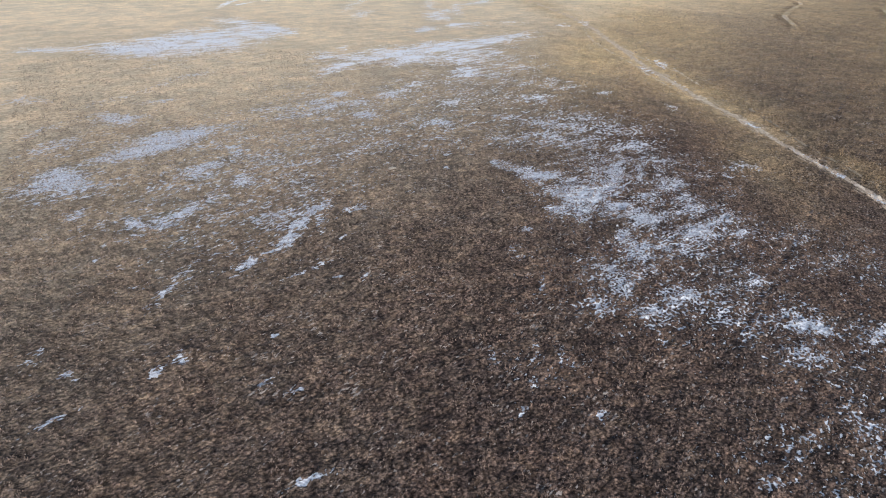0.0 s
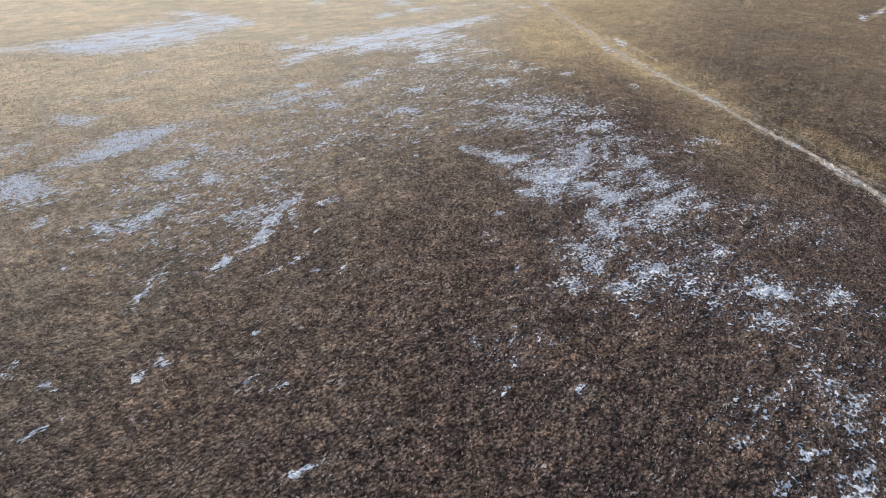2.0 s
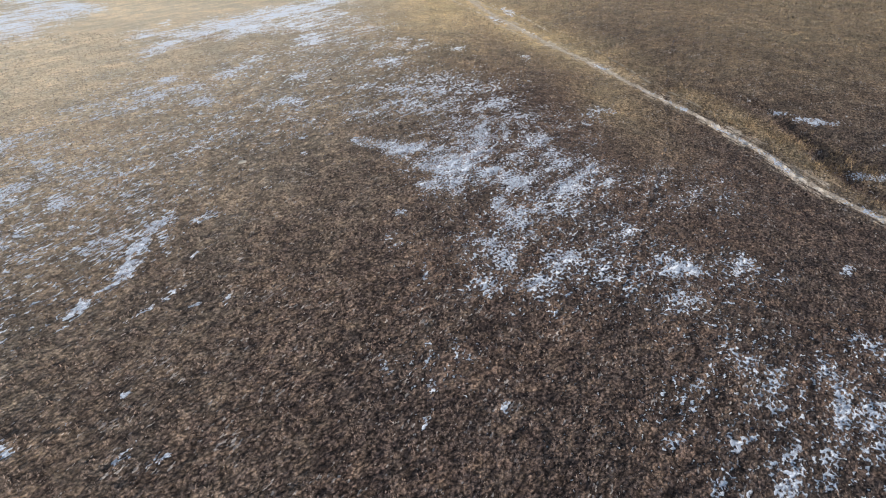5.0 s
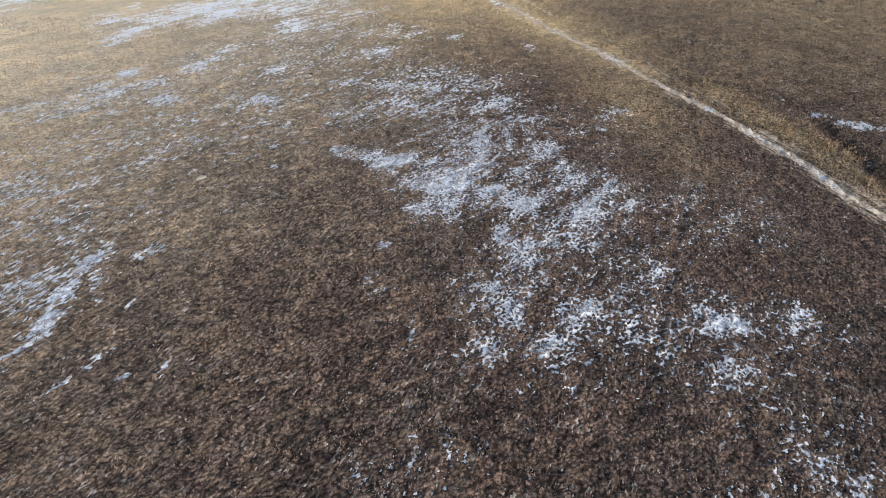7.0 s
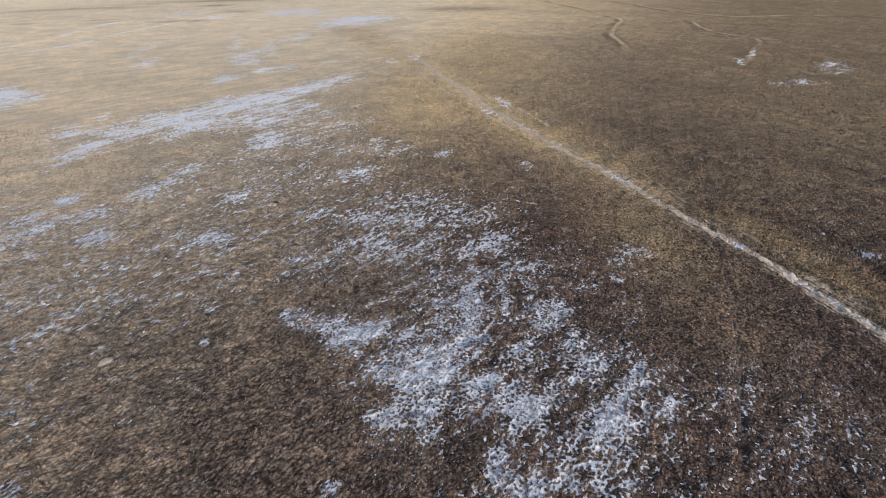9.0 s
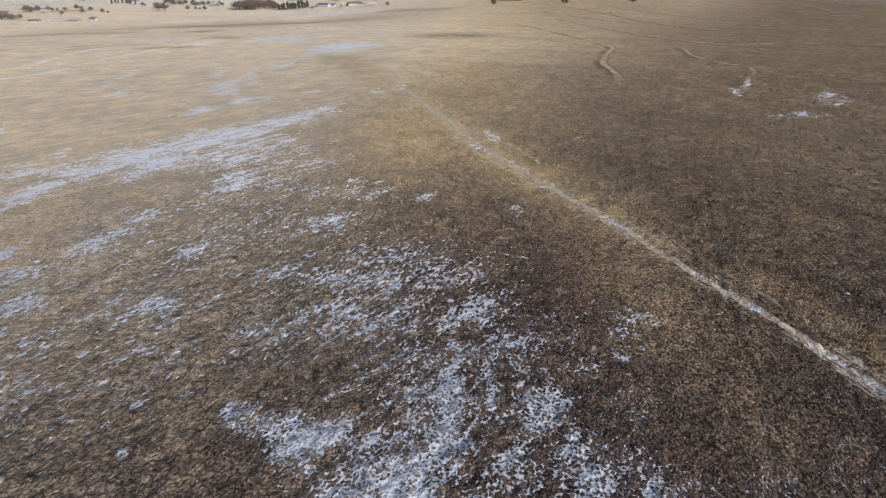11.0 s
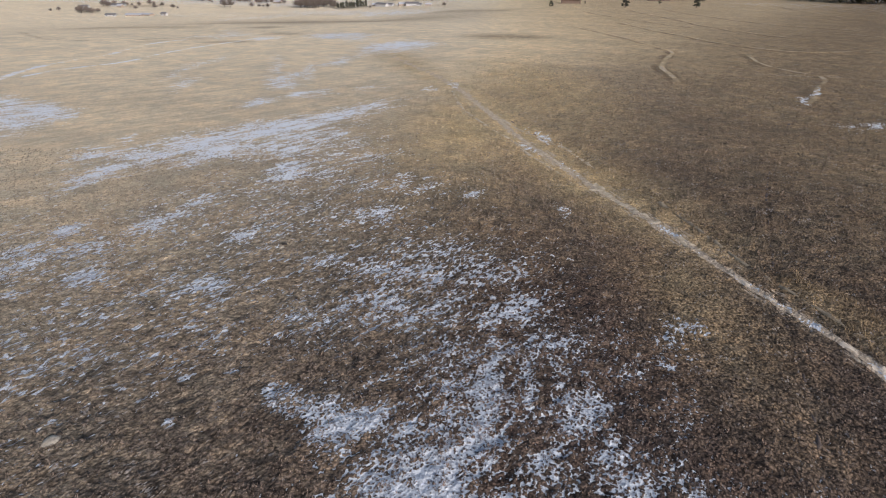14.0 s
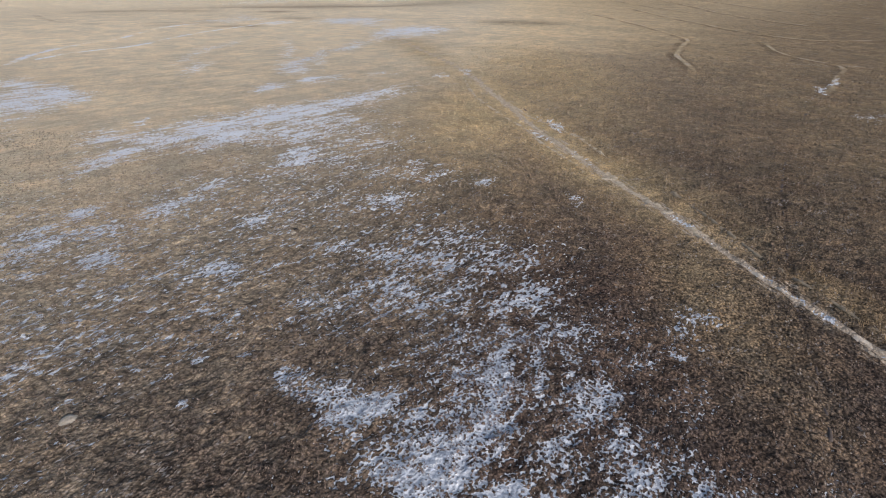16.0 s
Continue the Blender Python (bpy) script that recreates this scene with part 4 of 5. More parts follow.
strip("dirt_path", ((-10, 180), (-4.5, 171), (1, 158), (5, 150), (10, 143.4), (14.3, 135.8), (17.6, 124.5)), 0.5, SIDE, WORN, "faint trodden side path in golden grass", "path", 0.8, 0.0, 6.0, 0.8, 0.0, 0.3)
strip("dirt_path", ((-12, 186), (-8.3, 167), (-1.4, 151), (3.2, 143), (6.6, 133.6), (13, 121)), 0.5, SIDE, WORN, "faint trodden side path in golden grass", "path", 0.8, 0.0, 6.0, 0.8, 0.0, 0.3)

strip("dirt_path", ((22, 119), (24.5, 112), (26.2, 106), (27.9, 99.6), (29.3, 94.8), (30.8, 91), (33, 85.5), (35.2, 80)), 0.4, [(o * 0.7, h) for o, h in SIDE], MATTED, "narrow worn strand beside the cattle path", "path", 0.8, 0.0, 5.0, 0.9, 0.0, 0.34)

TRODDEN = plain_material("trodden_turf", (0.06, 0.047, 0.039), (0.15, 0.119, 0.098), 2.5)
strip("cattle_track", ((-4.5, 172), (-0.6, 164), (3.6, 155.4), (8.6, 145.4), (12.8, 135), (16.5, 126)), 0.4, ((-0.7, -0.2), (-0.3, -0.04), (0.3, -0.04), (0.7, -0.2)), TRODDEN, "dark worn rut beside the pale path", "track", 1.0, 0.0, 9.0, 1.0, 1.2, 0.3)
strip("cattle_track", COW_TRACK[3:], 0.4, ((-0.26, -0.16), (-0.1, -0.02), (0.1, -0.02), (0.26, -0.16)), TRODDEN, "narrow dark track trodden into the turf", "track", 1.0, 0.0, 8.0, 0.9, 0.0, 0.3)

# contour banks and furrows on the far slopes: offset, height, paleness added, bareness, on a width of one
BANK_PROFILE = ((-2.6, -0.12, 0.0, 0.0), (-1.3, 0.0, -0.04, 0.0), (-0.9, 0.0, -0.26, 0.0), (-0.65, 0.02, 0.18, 0.3), (-0.25, 0.04, 0.34, 0.55), (0.1, 0.03, 0.26, 0.45),
                (0.3, 0.0, -0.22, 0.0), (0.55, -0.03, -0.5, 0.0), (0.9, -0.01, -0.26, 0.0), (2.4, -0.12, 0.0, 0.0))


def contour_bank(line, wide, strength, label, tall=1.0, frost=0.0):
    c = resample(line, 2.0)
    along = np.gradient(c, axis=0)
    across = np.stack([along[:, 1], -along[:, 0]], 1) / np.maximum(np.hypot(*along.T), 1e-6)[:, None]
    c = c + across * (2.2 * (fbm(c[:, 0], c[:, 1], 24, 3, 11) - 0.5))[:, None]
    run = np.linspace(0, 1, len(c)) * len(c) * 2.0
    fade = smooth(0, 26, np.minimum(run, run[-1] - run))
    loose = wide * (0.45 + 1.1 * fbm(c[:, 0], c[:, 1], 9, 3, 19))
    rows, straw, bare, rime = [], [], [], []
    for k, (o, h, pale, worn) in enumerate(BANK_PROFILE):
        q = c + across * (loose * (o + 0.35 * (fbm(c[:, 0] + 50 * k, c[:, 1], 5, 3, 9) - 0.5)))[:, None]
        rows.append(np.stack([q[:, 0], q[:, 1], height(q[:, 0], q[:, 1]) + 0.12 + wide * h * (tall if h > 0 else 1.0) * (fade if h > 0 else 1.0) - 0.3 * (1 - fade)], 1))
        patch = fade * strength * 0.7 * (0.3 + 1.3 * smooth(0.35, 0.65, fbm(q[:, 0], q[:, 1], 7, 3, 70)))
        straw.append(np.clip(straw_share(q[:, 0], q[:, 1]) + (max(pale, 0.0) if frost else pale) * patch, 0, 1))
        bare.append(worn * patch * (1 - frost))
        rime.append(np.clip(1.5 * frost * worn * patch, 0, 0.9))
    n = len(BANK_PROFILE)
    verts = np.stack(rows, 1).reshape(-1, 3)
    i = (np.arange(len(c) - 1)[:, None] * n + np.arange(n - 1)[None, :]).ravel()
    me = raw_mesh("earth_bank", verts, np.stack([i, i + 1, i + 1 + n, i + n], 1), GROUND, True)
    colour_layer(me, "fields", np.stack([np.stack(straw, 1).ravel(), gold_share(verts[:, 0], verts[:, 1]), np.maximum(snow_cover(verts[:, 0], verts[:, 1]), np.stack(rime, 1).ravel())], 1))
    layer = me.attributes.new("bare", "FLOAT", "POINT")
    layer.data.foreach_set("value", np.stack(bare, 1).ravel().astype(np.float32))
    tagged(new("earth_bank", me), label, "earth bank", kind="structure")


WINDING, FAINT = "winding grassy earth bank with a dark furrow below", "faint grassy contour bank on the far slope"
contour_bank(((48, 470), (52, 439), (63, 383), (70, 337), (74, 298), (67, 276), (58, 251), (55, 229), (53, 211), (50, 192)), 2.0, 1.3, WINDING)
contour_bank(((56, 234), (51, 208), (46, 196), (38, 184)), 0.9, 0.6, FAINT)
contour_bank(((91, 540), (94, 490), (101, 410), (108, 354), (119, 324), (132, 310), (165, 318), (191, 316), (240, 322)), 2.2, 1.2, WINDING, 2.6)
contour_bank(((108, 312), (101, 279), (98, 256), (101, 244), (105, 237), (102, 226), (91, 209), (84, 196), (76, 183), (70, 170)), 1.9, 1.2, WINDING)
contour_bank(((141, 730), (145, 658), (150, 563), (148, 475), (156, 418), (167, 392), (195, 362)), 2.6, 1.3, FAINT, 2.6)
contour_bank(((86, 690), (94, 627), (113, 548), (123, 501), (140, 440)), 2.4, 1.2, FAINT, 2.6)
contour_bank(((186, 760), (191, 687), (200, 611), (211, 547), (230, 511), (270, 470)), 2.8, 1.3, FAINT, 2.6)
contour_bank(((352, 860), (348, 795), (339, 667), (345, 614), (370, 540)), 3.0, 1.3, FAINT, 2.6)
contour_bank(((450, 830), (435, 776), (408, 692), (381, 616), (372, 560)), 3.6, 1.9, FAINT, 2.6)
contour_bank(((200, 462), (220, 444), (232, 435), (243, 427), (256, 405), (290, 380)), 2.4, 1.3, FAINT, 2.6)
contour_bank(((80, 206), (89, 200), (92, 190), (100, 180), (112, 170)), 0.9, 0.6, FAINT)

SWALE = "pale worn line along a shallow swale of bleached grass"
contour_bank(((-138, 172), (-143, 186), (-149, 204), (-151, 222), (-149, 245), (-154, 275), (-152, 294), (-146, 320)), 2.6, 1.5, SWALE, 1.0, 0.9)
contour_bank(((-143, 180), (-140, 205), (-131, 225), (-131, 255), (-125, 288), (-118, 320), (-112, 345)), 2.2, 1.5, SWALE, 1.0, 0.9)
contour_bank(((-150, 330), (-138, 312), (-128, 322), (-117, 324)), 2.4, 1.3, SWALE, 1.0, 0.8)
contour_bank(((-300, 380), (-263, 342), (-222, 306), (-193, 296), (-169, 308), (-150, 330)), 3.4, 1.0, FAINT)
contour_bank(((-300, 432), (-262, 420), (-238, 418), (-214, 424), (-180, 440)), 4.0, 1.0, FAINT)


# ---------------------------------------------------------------- grass and snow
def stratified(x0, x1, y0, y1, density):
    n = int((x1 - x0) * (y1 - y0) * density)
    return rng.uniform(x0, x1, n), rng.uniform(y0, y1, n)


def in_plan(x, y):
    return (x > -34 - 1.15 * (y - 12)) & (x < 24 + 0.86 * (y - 10))


DARK_TONE, BROWN_TONE = np.array((0.057, 0.0435, 0.038)), np.array((0.186, 0.142, 0.117))
STRAW_TONE, GOLD_TONE = np.array((0.455, 0.398, 0.305)), np.array((0.42, 0.350, 0.216))


def tufts(name, x, y, blades, tall, wide, label, tint=None, calm=0.0, flat=1.2, mat=None, dim=1.0):
    """Bunches of dry blades, each a narrow bent leaf."""
    n = len(x)
    z = height(x, y)
    straw, gold = straw_share(x, y), gold_share(x, y)
    mix = fbm(x, y, 1.6, 3, 60)
    tone = DARK_TONE + (BROWN_TONE - DARK_TONE) * smooth(0.3, 0.72, mix)[:, None]
    pick = (rng.random(n) < (0.10 + 0.9 * straw) * (0.35 + 1.3 * smooth(0.35, 0.65, fbm(x, y, 0.9, 2, 33))))[:, None]
    tone = np.where(pick, STRAW_TONE * ((0.28 + 0.6 * rng.random(n) ** 1.5) * (0.75 + 0.3 * smooth(60, 110, y)))[:, None], tone)
    tone = np.where((rng.random(n) < 0.7 * gold)[:, None], GOLD_TONE * (0.5 + 0.6 * rng.random(n))[:, None], tone)
    if tint is not None:
        tone = np.array(tint) * (0.35 + 0.9 * rng.random(n))[:, None]
    even = BROWN_TONE + (0.72 * STRAW_TONE - BROWN_TONE) * straw[:, None]
    even = even + (0.8 * GOLD_TONE - even) * gold[:, None]
    tone = tone + (even - tone) * calm
    tone = tone * (1 + 0.30 * (fbm(x, y, 6, 3, 81)[:, None] - 0.5) * np.array((1.6, 1.2, 0.8)))
    # light on hummock tops and shade in hollows, put into the blade colour
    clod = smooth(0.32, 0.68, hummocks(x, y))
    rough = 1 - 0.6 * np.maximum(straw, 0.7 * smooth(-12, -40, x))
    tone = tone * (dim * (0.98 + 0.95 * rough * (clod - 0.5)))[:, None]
    tone = tone * (1 + 0.45 * np.maximum(gold, straw * smooth(120, 200, y)))[:, None]
    size = (0.45 + 1.3 * rng.random(n) ** 2) * (0.6 + 0.7 * clod)
    upright = 1 - 0.45 * straw
    vs, cs = [], []
    for b in range(blades):
        turn = rng.uniform(0, 2 * np.pi, n)
        lean = rng.uniform(0.15 + 0.3 * (flat > 1.2), flat, n) * upright
        h = tall * size * rng.uniform(0.6, 1.2, n)
        w = wide * rng.uniform(0.6, 1.3, n)
        ox, oy = x + rng.normal(0, tall * 0.28, n), y + rng.normal(0, tall * 0.28, n)
        dx, dy = np.cos(turn), np.sin(turn)
        tipx, tipy = ox + dx * h * np.sin(lean) + 0.10 * tall, oy + dy * h * np.sin(lean) + 0.16 * tall
        tipz = z + h * np.cos(lean)
        a = np.stack([ox - dy * w, oy + dx * w, z - 0.02], 1)
        c = np.stack([ox + dy * w, oy - dx * w, z - 0.02], 1)
        vs.append(np.stack([a, c, np.stack([tipx, tipy, tipz], 1)], 1))
        cs.append(np.repeat(tone[:, None, :], 3, 1))
    verts, rgb = np.concatenate(vs).reshape(-1, 3), np.concatenate(cs).reshape(-1, 3)
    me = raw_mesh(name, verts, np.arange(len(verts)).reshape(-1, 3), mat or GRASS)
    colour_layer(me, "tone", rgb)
    return tagged(new(name, me), label, "grass", kind="stuff")


def sown(x0, x1, y0, y1, density, thin=0.3, fringe=0.0):
    x, y = stratified(x0, x1, y0, y1, density)
    keep = in_plan(x, y)
    if fringe:
        edge = smooth(x0, x0 + fringe, x) * smooth(y0, y0 + fringe, y) * smooth(y1, y1 - 4 * fringe, y) * smooth(1.6, 4.0, off_line(x, y, TRAIL)[0])
        keep = keep & (rng.random(len(x)) < edge)
    x, y = x[keep], y[keep]
    patch = 1.1 * smooth(0.34, 0.66, hummocks(x, y))
    keep = rng.random(len(x)) < (0.15 + 1.0 * patch) * (1 - smooth(200, 300, y)) * (1 - thin * snow_cover(x, y)) * (1 - 0.9 * np.clip(1.1 * bare_share(x, y), 0, 1) ** 2) * (1 - 0.95 * track_share(x, y))
    return x[keep], y[keep]


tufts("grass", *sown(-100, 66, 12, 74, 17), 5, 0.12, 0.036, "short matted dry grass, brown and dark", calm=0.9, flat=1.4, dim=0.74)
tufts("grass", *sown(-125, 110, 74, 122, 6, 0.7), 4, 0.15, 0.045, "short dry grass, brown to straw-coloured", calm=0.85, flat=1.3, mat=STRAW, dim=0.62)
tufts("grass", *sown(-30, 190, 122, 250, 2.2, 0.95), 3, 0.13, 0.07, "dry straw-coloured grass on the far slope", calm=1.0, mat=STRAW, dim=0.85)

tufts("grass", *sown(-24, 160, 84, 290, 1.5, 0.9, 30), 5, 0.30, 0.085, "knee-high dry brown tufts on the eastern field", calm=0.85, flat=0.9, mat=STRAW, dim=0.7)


def bank_grass():
    x, y = stratified(24, 60, 36, 100, 11)
    d, side = off_line(x, y, TRAIL)
    broad = 2.2 + 1.4 * smooth(85, 62, y)
    keep = (side > 0) & (rng.random(len(x)) < np.exp(-((d - 2.0 - broad) / broad) ** 2) * (1 - smooth(88, 97, y)) * smooth(0.36, 0.66, fbm(x, y, 2.6, 3, 14)))
    return x[keep], y[keep]


tufts("tall_grass", *bank_grass(), 7, 0.55, 0.016, "tall golden dry grass along the gully bank", (0.29, 0.212, 0.122))


def ridge_grass():
    x, y = stratified(-60, 60, 95, 290, 1.3)
    keep = rng.random(len(x)) < gold_share(x, y) ** 1.4 * (off_line(x, y, TRAIL)[0] > 1.6 + 1.6 * rng.random(len(x)))
    return x[keep], y[keep]


tufts("tall_grass", *ridge_grass(), 5, 0.34, 0.028, "golden dry grass beside the path", calm=0.95, mat=STRAW, dim=0.62)


def snow_crust():
    """Broken crusts of old snow between the tufts: low, uneven lobes."""
    x, y = stratified(-100, 66, 12, 122, 14)
    keep = in_plan(x, y)
    x, y = x[keep], y[keep]
    c = snow_cover(x, y)
    keep = rng.random(len(x)) < 0.55 * smooth(0.1, 0.75, c) * smooth(0.36, 0.6, fbm(x, y, 1.2, 2, 44))
    x, y, c = x[keep], y[keep], c[keep]
    n, sides = len(x), 6
    r = (0.024 + 0.07 * rng.random(n) ** 2.2) * (0.75 + 0.6 * c)
    r = r * (1 + 0.7 * smooth(60, 120, y))
    west = smooth(5, -25, x)
    turn = rng.normal(radians(58), 0.3 + 0.3 * (1 - west), n)
    stretch = 1.15 + 0.5 * rng.random(n)
    ring = []
    for k in range(sides):
        a = 2 * np.pi * k / sides
        q = r * rng.uniform(0.45, 1.5, n)
        px, py = np.cos(a) * q * stretch, np.sin(a) * q / stretch
        wx, wy = x + px * np.cos(turn) - py * np.sin(turn), y + px * np.sin(turn) + py * np.cos(turn)
        ring.append(np.stack([wx, wy, height(wx, wy) - 0.01], 1))
    top = np.stack([x, y, height(x, y) + rng.uniform(0.006, 0.022, n) + 0.06 * r], 1)
    verts = np.concatenate([np.stack(ring, 1), top[:, None, :]], 1).reshape(-1, 3)
    base = np.arange(n)[:, None] * (sides + 1)
    faces = np.concatenate([np.concatenate([base + k, base + (k + 1) % sides, base + sides], 1) for k in range(sides)])
    me = raw_mesh("snow_crust", verts, faces, SNOWY, False)
    tagged(new("snow_crust", me), "broken patches of old snow among the grass", "snow", kind="stuff")


snow_crust()


# ---------------------------------------------------------------- small things on the prairie
def empty_at(name, x, y, z, label, category, group="", turn=0.0):
    ob = new(name)
    ob.matrix_world = pose(x, y, z, 0, 0, turn)
    return tagged(ob, label, category, group)


def lump(radius, tall, seed, rings=5, sides=14, dip=0.0, rough=0.2):
    """A low uneven mound, with a dip in its middle if wanted."""
    bm, r = bmesh.new(), random.Random(seed)
    rows = []
    for k in range(rings + 1):
        f = k / rings
        h = tall * (1 - f * f) ** 1.3 - dip * max(0, 1 - f * 3.2)
        row = []
        for s in range(sides):
            a = 2 * math.pi * s / sides
            q = radius * f * (1 + rough * (noise.noise((math.cos(a) * 1.3 + seed, math.sin(a) * 1.3, f)) + r.uniform(-0.3, 0.3)))
            row.append(bm.verts.new((math.cos(a) * q, math.sin(a) * q, h * (1 + rough * r.uniform(-0.6, 0.6)) if k < rings else -0.08)))
            if k == 0:
                break
        rows.append(row)
    for s in range(sides):
        bm.faces.new((rows[0][0], rows[1][s], rows[1][(s + 1) % sides]))
        for k in range(1, rings):
            bm.faces.new((rows[k][s], rows[k + 1][s], rows[k + 1][(s + 1) % sides], rows[k][(s + 1) % sides]))
    for f in bm.faces:
        f.smooth = True
    return bm


def burrow(x, y, size, spill, label, seed):
    thing = empty_at("burrow", x, y, ground_at(x, y), label, "burrow")
    spoil = part("spoil_mound", lump(size * spill, 0.26 * size * spill, seed, dip=0.05), SPOIL, thing, "pale dug-out earth")
    spoil.location = (0, -0.55 * size, 0.06)
    # the mouth is a low mound; the hole's inner darkness is its colour
    hole = part("hole", lump(0.36 * size, 0.14 * size, seed + 3), HOLE, thing, "dark burrow mouth")
    hole.location = (0.05, 0.45 * size, 0.10)
    return thing


burrow(-27.1, 61.1, 0.62, 1.0, "pale earth mound round a dark burrow mouth in grass", 3)
burrow(-22.7, 89.6, 0.75, 0.45, "dark burrow with a thin spill of pale earth", 11)

dung = empty_at("dung_pat", 0, 0, 0, "dark dried dung pat on short grass", "dung", "dung pats")
part("crust", lump(0.2, 0.07, 5, 4, 11, 0.0, 0.4), DUNG, dung)
dung.matrix_world = pose(1.6, 85.9, ground_at(1.6, 85.9))
for k, (px, py) in enumerate(((-9.8, 69.7), (-13.5, 68.0), (-5.5, 86), (-17.5, 79), (4.6, 62.5), (-27, 43), (-33, 54), (-38, 38), (-20, 33), (9.5, 52))):
    copy_thing(dung, pose(px, py, ground_at(px, py), 0, 0, 47 * k))

for k, (px, py, s) in enumerate(((41, 86, 0.27), (12.2, 39.5, 0.2), (16.6, 44.6, 0.18), (50.5, 78, 0.2))):
    stone = empty_at("stone", px, py, ground_at(px, py), "pale weathered field stone lying in grass", "stone", "field stones", 31 * k)
    part("rock", lump(s, 0.7 * s, 20 + k, 4, 9, 0, 0.45), STONE, stone)


# ---------------------------------------------------------------- far trees
def pine_parts(thing, tall, seed):
    r = random.Random(seed)
    bm = bmesh.new()
    bmesh.ops.create_cone(bm, cap_ends=True, segments=7, radius1=0.028 * tall, radius2=0.006 * tall, depth=0.95 * tall,
                          matrix=Matrix.Translation((0, 0, 0.455 * tall)))
    part("trunk", bm, BARK, thing)
    bm = bmesh.new()
    for k in range(75):
        f = r.random() ** 0.8
        h = tall * (0.16 + 0.82 * f)
        reach = tall * 0.21 * (1 - f) ** 0.75 * r.uniform(0.35, 1.1) + 0.02 * tall
        a = r.uniform(0, 2 * math.pi)
        m = Matrix.Translation((math.cos(a) * reach, math.sin(a) * reach, h)) @ Euler((r.uniform(-.5, .5), r.uniform(-.5, .5), a)).to_matrix().to_4x4()
        s = tall * r.uniform(0.045, 0.095)
        bmesh.ops.create_icosphere(bm, subdivisions=1, radius=s, matrix=m @ Matrix.Diagonal((1.3, 0.8, 0.55, 1)))
    for v in bm.verts:
        v.co += Vector((r.uniform(-1, 1), r.uniform(-1, 1), r.uniform(-1, 1))) * 0.018 * tall
    part("crown", bm, NEEDLES, thing)


def bare_tree_parts(thing, tall, seed):
    r = random.Random(seed)
    bm = bmesh.new()
    bmesh.ops.create_cone(bm, cap_ends=True, segments=6, radius1=0.035 * tall, radius2=0.015 * tall, depth=0.4 * tall,
                          matrix=Matrix.Translation((0, 0, 0.17 * tall)))
    part("trunk", bm, BARK, thing)
    for k in range(4):
        limb, a = bmesh.new(), 1.57 * k + r.uniform(-0.4, 0.4)
        up = Vector((math.cos(a), math.sin(a), r.uniform(0.9, 1.6))).normalized()
        m = Matrix.Translation(Vector((0, 0, 0.33 * tall)) + up * 0.17 * tall) @ up.to_track_quat("Z", "Y").to_matrix().to_4x4()
        bmesh.ops.create_cone(limb, cap_ends=True, segments=5, radius1=0.014 * tall, radius2=0.004 * tall, depth=0.36 * tall, matrix=m)
        part("limb", limb, BARK, thing)
    bm = bmesh.new()
    for k in range(420):
        a, e = r.uniform(0, 2 * math.pi), r.uniform(0.05, 1.5)
        start = Vector((math.cos(a) * math.cos(e), math.sin(a) * math.cos(e), math.sin(e) * 1.1)) * tall * r.uniform(0.05, 0.42)
        way = (start.normalized() + Vector((r.uniform(-.6, .6), r.uniform(-.6, .6), r.uniform(-.1, .8)))).normalized() * tall * r.uniform(0.10, 0.24)
        start += Vector((0, 0, 0.2 * tall))
        side = way.cross(Vector((r.uniform(-1, 1), r.uniform(-1, 1), 0.3))).normalized() * tall * 0.017
        bm.faces.new([bm.verts.new(start - side), bm.verts.new(start + side), bm.verts.new(start + way)])
    part("crown", bm, TWIGS, thing, "leafless grey-brown twigs")


def planted(maker, name, places, label, category, group, tall, seed, broad=1.0):
    """The first tree of a kind, and its copies at other places, sizes and turns."""
    first, r = None, random.Random(seed)
    for x, y, s in places:
        m = pose(x, y, ground_at(x, y) - 0.1, 0, 0, r.uniform(0, 360)) @ Matrix.Diagonal((s * broad * r.uniform(0.85, 1.15), s * broad * r.uniform(0.85, 1.15), s, 1))
        if first is None:
            first = tagged(new(name), label, category, group)
            maker(first, tall, seed)
            first.matrix_world = m
        else:
            twin = copy_thing(first, m)
            twin.matrix_basis = m


PINES = ((60, 770, 0.79), (146, 762, 1.28), (236, 789, 1.49), (210, 859, 0.70), (287, 927, 0.92), (281, 964, 0.96), (324, 1006, 1.01), (346, 1051, 1.15), (328, 985, 0.83), (350, 1028, 1.04), (386, 1076, 0.91), (402, 1101, 0.94), (382, 1029, 0.96), (436, 1102, 0.85), (281, 984, 1.06), (270, 964, 1.11), (264, 964, 1.19), (264, 984, 1.05), (263, 1004, 0.99), (252, 983, 0.89), (108, 827, 0.39),)
WINDBREAK = ((-283, 1058, 1.21), (-279, 1062, 1.24), (-276, 1066, 1.36), (-271, 1071, 1.55), (-267, 1075, 1.28), (-264, 1080, 1.31), (-261, 1084, 1.24), (-256, 1089, 1.63), (-251, 1092, 1.58), (-247, 1095, 1.29), (-243, 1099, 1.50),)
WOOD = []
dice = random.Random(12)
for k in range(150):
    along, deep = dice.random(), dice.random() ** 1.4
    edge = Vector((440, 985)).lerp(Vector((690, 880)), along)
    WOOD.append((edge.x + 90 * deep * dice.uniform(0.5, 1.2), edge.y + 130 * deep, (0.75 if along < 0.12 else 1.45) * dice.uniform(0.75, 1.25)))
